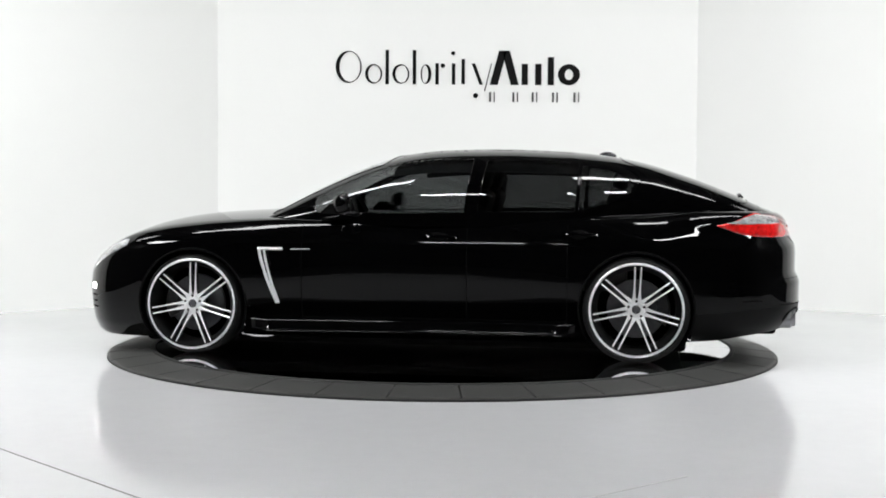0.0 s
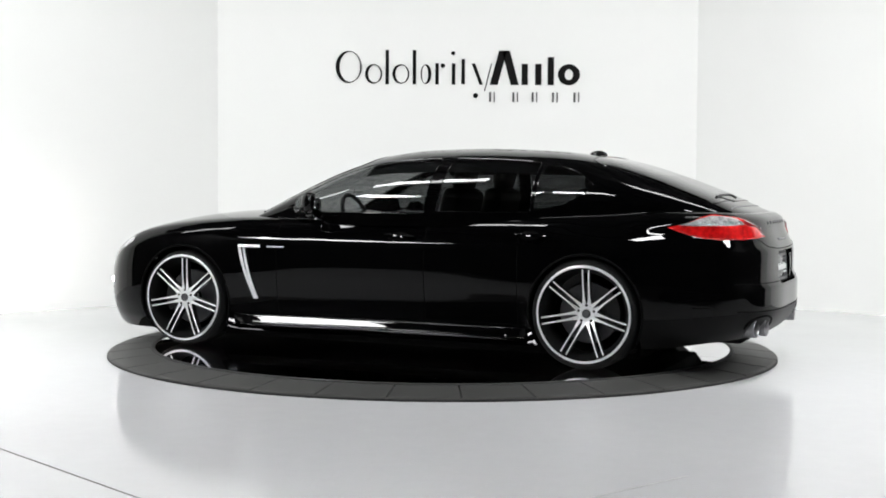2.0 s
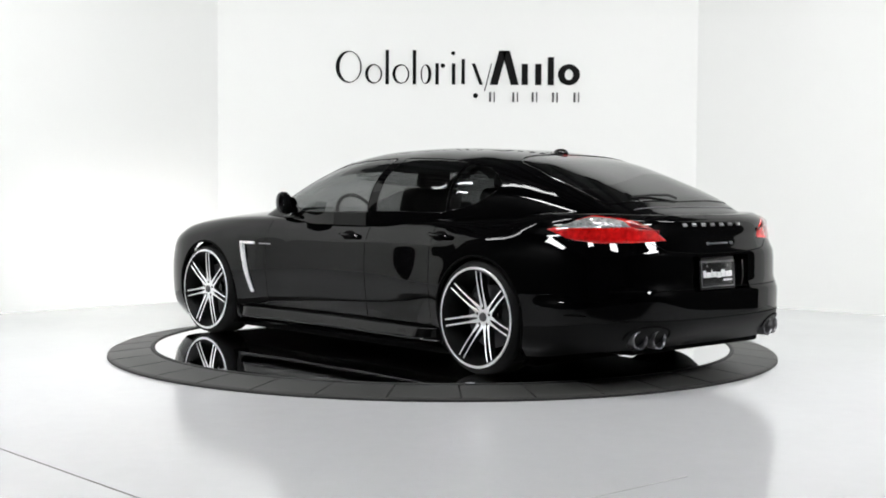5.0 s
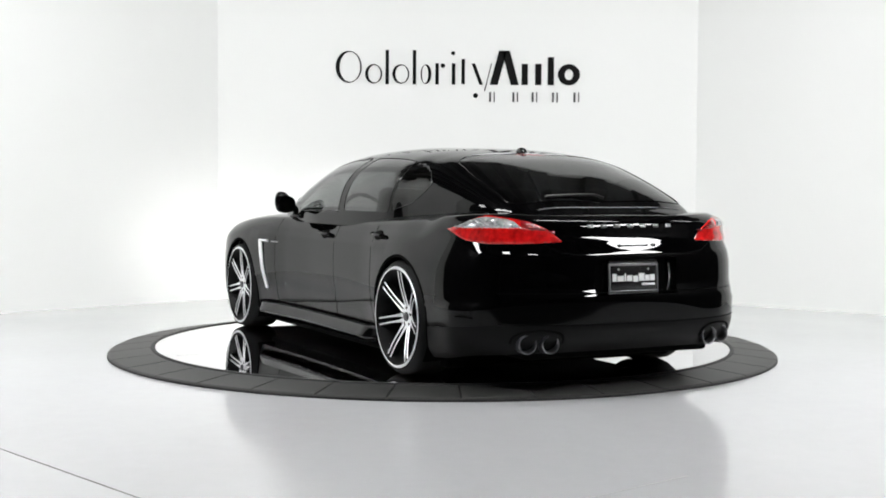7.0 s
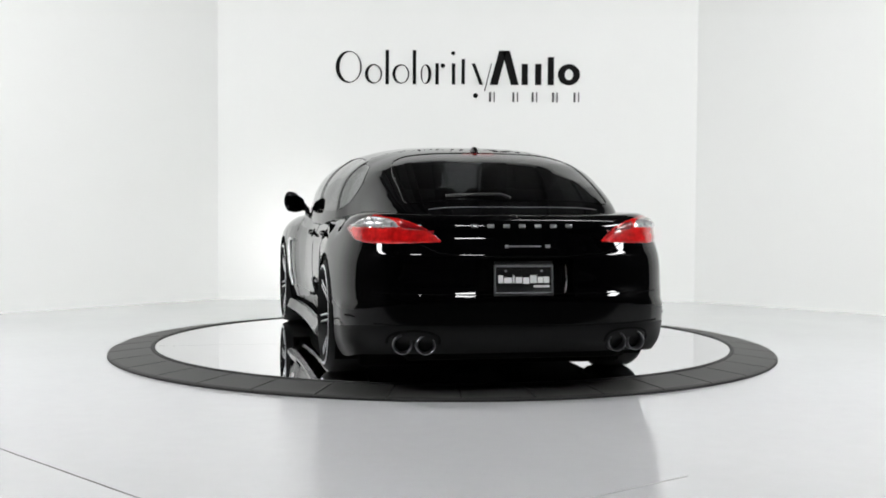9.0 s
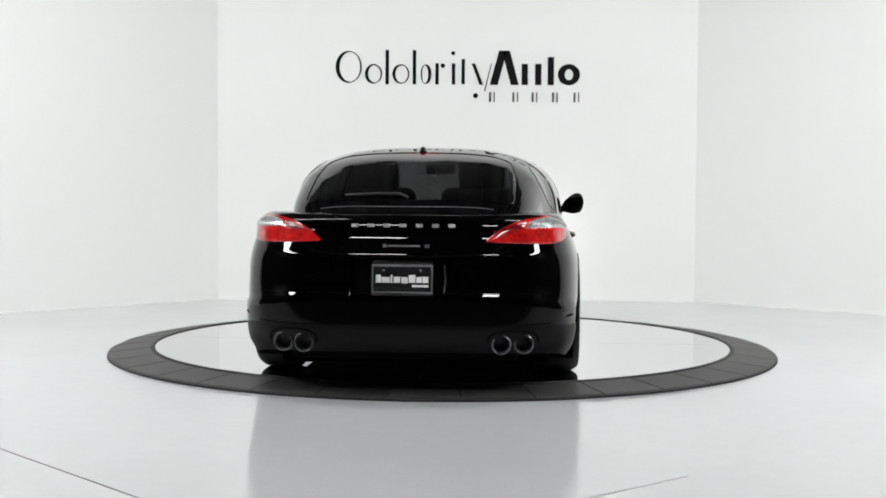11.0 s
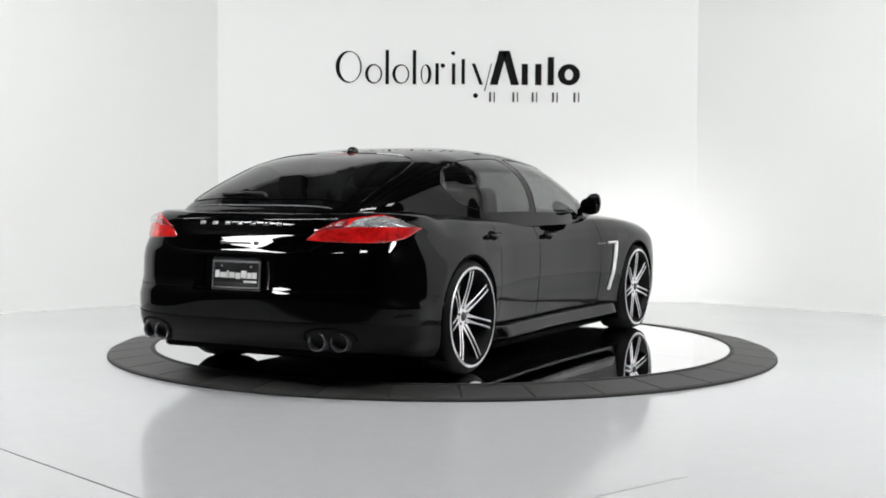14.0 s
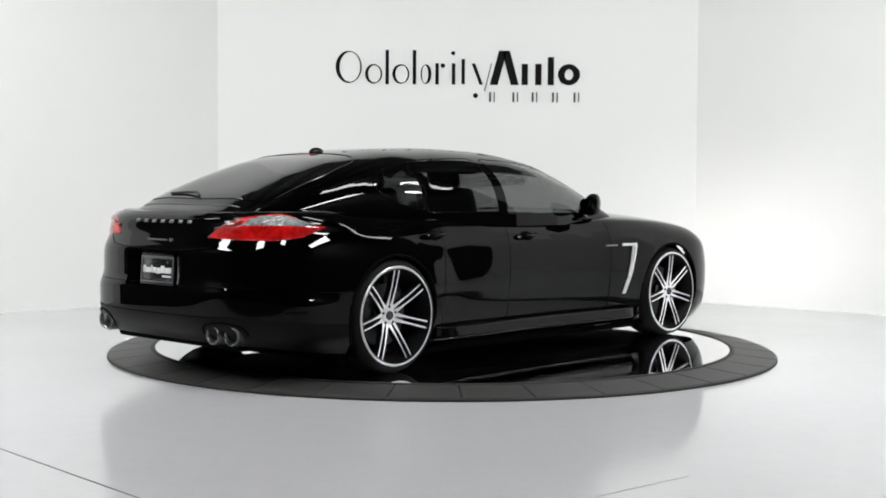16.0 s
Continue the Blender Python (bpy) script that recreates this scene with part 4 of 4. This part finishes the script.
# roof aerial, wiper arms and upper brake lamp
bm = bmesh.new()
bmesh.ops.create_icosphere(bm, subdivisions=3, radius=1)
for v in bm.verts:
    v.co = Vector((v.co.x * 0.062 - 0.012 * max(0, v.co.z), v.co.y * 0.024, max(-0.2, v.co.z) * 0.034))
part("aerial", bm, GLOSS, car, "small black roof aerial", at=pose(-1.25, 0, float(roof_z(-1.25)) - 0.002, 0, -8, 0))
part("rear_wiper", tube_bm([(-2.185, 0.0, float(roof_z(-2.185)) + 0.014), (-2.16, 0.05, float(roof_z(-2.16)) + 0.022), (-2.14, 0.18, float(roof_z(-2.14)) + 0.012), (-2.135, 0.36, float(roof_z(-2.135)) + 0.0)], 0.008, 8), TRIM, car, "black rear wiper")
part("brake_lamp", box_bm(-0.010, 0.010, -0.10, 0.10, -0.006, 0.006, 0.002), RED, car, "thin red upper brake lamp", at=pose(GLASS_TOP - 0.03, 0, float(roof_z(GLASS_TOP - 0.03)) - 0.0055, 0, -15, 0))
part("front_wiper", tube_bm([(1.02, -0.55, 0.985), (1.04, -0.1, 1.0), (1.03, 0.35, 0.992)], 0.009, 8), TRIM, car, "black windscreen wiper")
part("front_wiper", tube_bm([(1.04, 0.10, 1.0), (1.01, 0.45, 1.0), (0.97, 0.70, 0.985)], 0.009, 8), TRIM, car, "black windscreen wiper")
for wname in ("rear_window", "windscreen"):
    poly = dense(WINDOWS[wname][0], 0.04)
    pts = []
    for x, y in np.concatenate([poly, poly[:1]]):
        q = cabin_point(x, a_of_y(x, abs(y)), 0.001)
        pts.append((q[0], math.copysign(q[1], y), q[2]))
    part("window_seal", tube_bm(pts, 0.0035, 6), GLOSS, car, "black window seal")
# retracted spoiler: a fine line across the hatch below the glass
part("spoiler_gap", tube_bm([(-2.245 - 0.02 * (1 - (y / 0.6) ** 2), y, float(cabin_point(-2.245 - 0.02 * (1 - (y / 0.6) ** 2), a_of_y(-2.25, abs(y)))[2]) + 0.001) for y in np.linspace(-0.48, 0.48, 41)], 0.003, 6), STEEL, car, "bright edge of the retracted rear spoiler")

# ---- nose ----
def nose_stations(a0, a1, n):
    a = np.radians(np.linspace(a0, a1, n))
    return X_NOSE - L_NOSE * (1 - np.cos(a) ** (2 / P_NOSE))


hs = nose_stations(40, 74, 30)
T = np.linspace(0, 1, 30)
hz = shoulder_z(hs)
skin_patch("headlight", hs, hz - 0.135 + 0.05 * T, hz - 0.002 - 0.03 * (1 - np.sin(math.pi * np.clip(T * 0.8 + 0.2, 0, 1))), CLEAR, "clear glass headlight, switched on", 0.008, 10)
skin_patch("front_fog_lamp", nose_stations(43, 50, 10), np.full(10, 0.455), np.full(10, 0.505), LED, "white daytime lamp in the bumper", 0.008, 5)
for k in range(3):
    skin_patch("bumper_slat", nose_stations(40, 52, 10), np.full(10, 0.33 + 0.04 * k), np.full(10, 0.348 + 0.04 * k), SHADE, "dark slat of the air intake", 0.003, 4)
for s in (1, -1):
    tube = part("headlight_tube", lathe_bm([(0.062, 0.0), (0.066, 0.0), (0.066, 0.20), (0.0, 0.20), (0.0, 0.19), (0.062, 0.19)], 28), GLOSS, car, "black headlight projector", at=pose(2.215, s * 0.50, 0.65, 0, 0, 90) @ pose(0, 0, 0, 8, 0, 0))
    part("headlight_burner", lathe_bm([(0.0, 0.145), (0.058, 0.145), (0.058, 0.16), (0.0, 0.16)], 24), BEAM, tube, "glowing headlight")

# ---- cabin interior ----
part("cabin_floor", box_bm(-1.5, 1.0, -0.72, 0.72, 0.42, 0.5, 0.02), SHADE, car, "black cabin floor")
part("dashboard", box_bm(0.50, 1.0, -0.70, 0.70, 0.72, 0.955, 0.06, 4), LEATHER, car, "black leather dashboard")
part("parcel_shelf", box_bm(-2.15, -1.45, -0.55, 0.55, 0.90, 0.955, 0.02), LEATHER, car, "black luggage cover")
part("centre_console", box_bm(-1.35, 0.55, -0.11, 0.11, 0.5, 0.80, 0.03), LEATHER, car, "black centre console")
for s in (1, -1):
    part("door_card", box_bm(-1.4, 0.7, -0.02, 0.02, 0.5, 0.945, 0.015), LEATHER, car, "black leather door lining", at=pose(0, s * 0.775, 0))


def seat(x, y):
    b = part("seat", box_bm(-0.24, 0.28, -0.24, 0.24, 0.52, 0.70, 0.06, 4), LEATHER, car, "black leather seat", at=pose(x, y, 0))
    part("seat_back", box_bm(-0.07, 0.07, -0.24, 0.24, 0.0, 0.56, 0.055, 4), LEATHER, b, "black leather backrest", at=pose(-0.22, 0, 0.62, 0, -16, 0))
    part("headrest", box_bm(-0.05, 0.05, -0.13, 0.13, 0.55, 0.72, 0.045, 4), LEATHER, b, "black leather headrest", at=pose(-0.22, 0, 0.62, 0, -14, 0))


for s in (1, -1):
    seat(-0.05, s * 0.37)
    seat(-0.98, s * 0.36)
sw = part("steering_wheel", lathe_bm([(0.170 + 0.014 * math.cos(a), 0.014 * math.sin(a)) for a in [k * math.pi / 5 for k in range(10)]], 40, True), LEATHER, car, "black leather steering wheel", at=pose(0.42, 0.37, 0.95, 22, 0, 90))
part("wheel_hub", box_bm(-0.15, 0.15, -0.012, 0.02, -0.03, 0.03, 0.01), LEATHER, sw, "steering wheel spokes")
part("inner_mirror", box_bm(-0.02, 0.02, -0.11, 0.11, -0.035, 0.035, 0.015, 3), TRIM, car, "black inner mirror", at=pose(0.20, 0, 1.30))

def motions():
    for thing, shift in ((car, (0.0738, 0.042)), (disc, (0.0, 0.0))):
        rows = []
        for k in range(33):
            turn = 180 - 8.337 - 7.8056 * k / 2
            rows.append((k / 2, pose(0, 0, 0, 0, 0, turn) @ pose(*shift, 0)))
        walk(thing, rows)


motions()
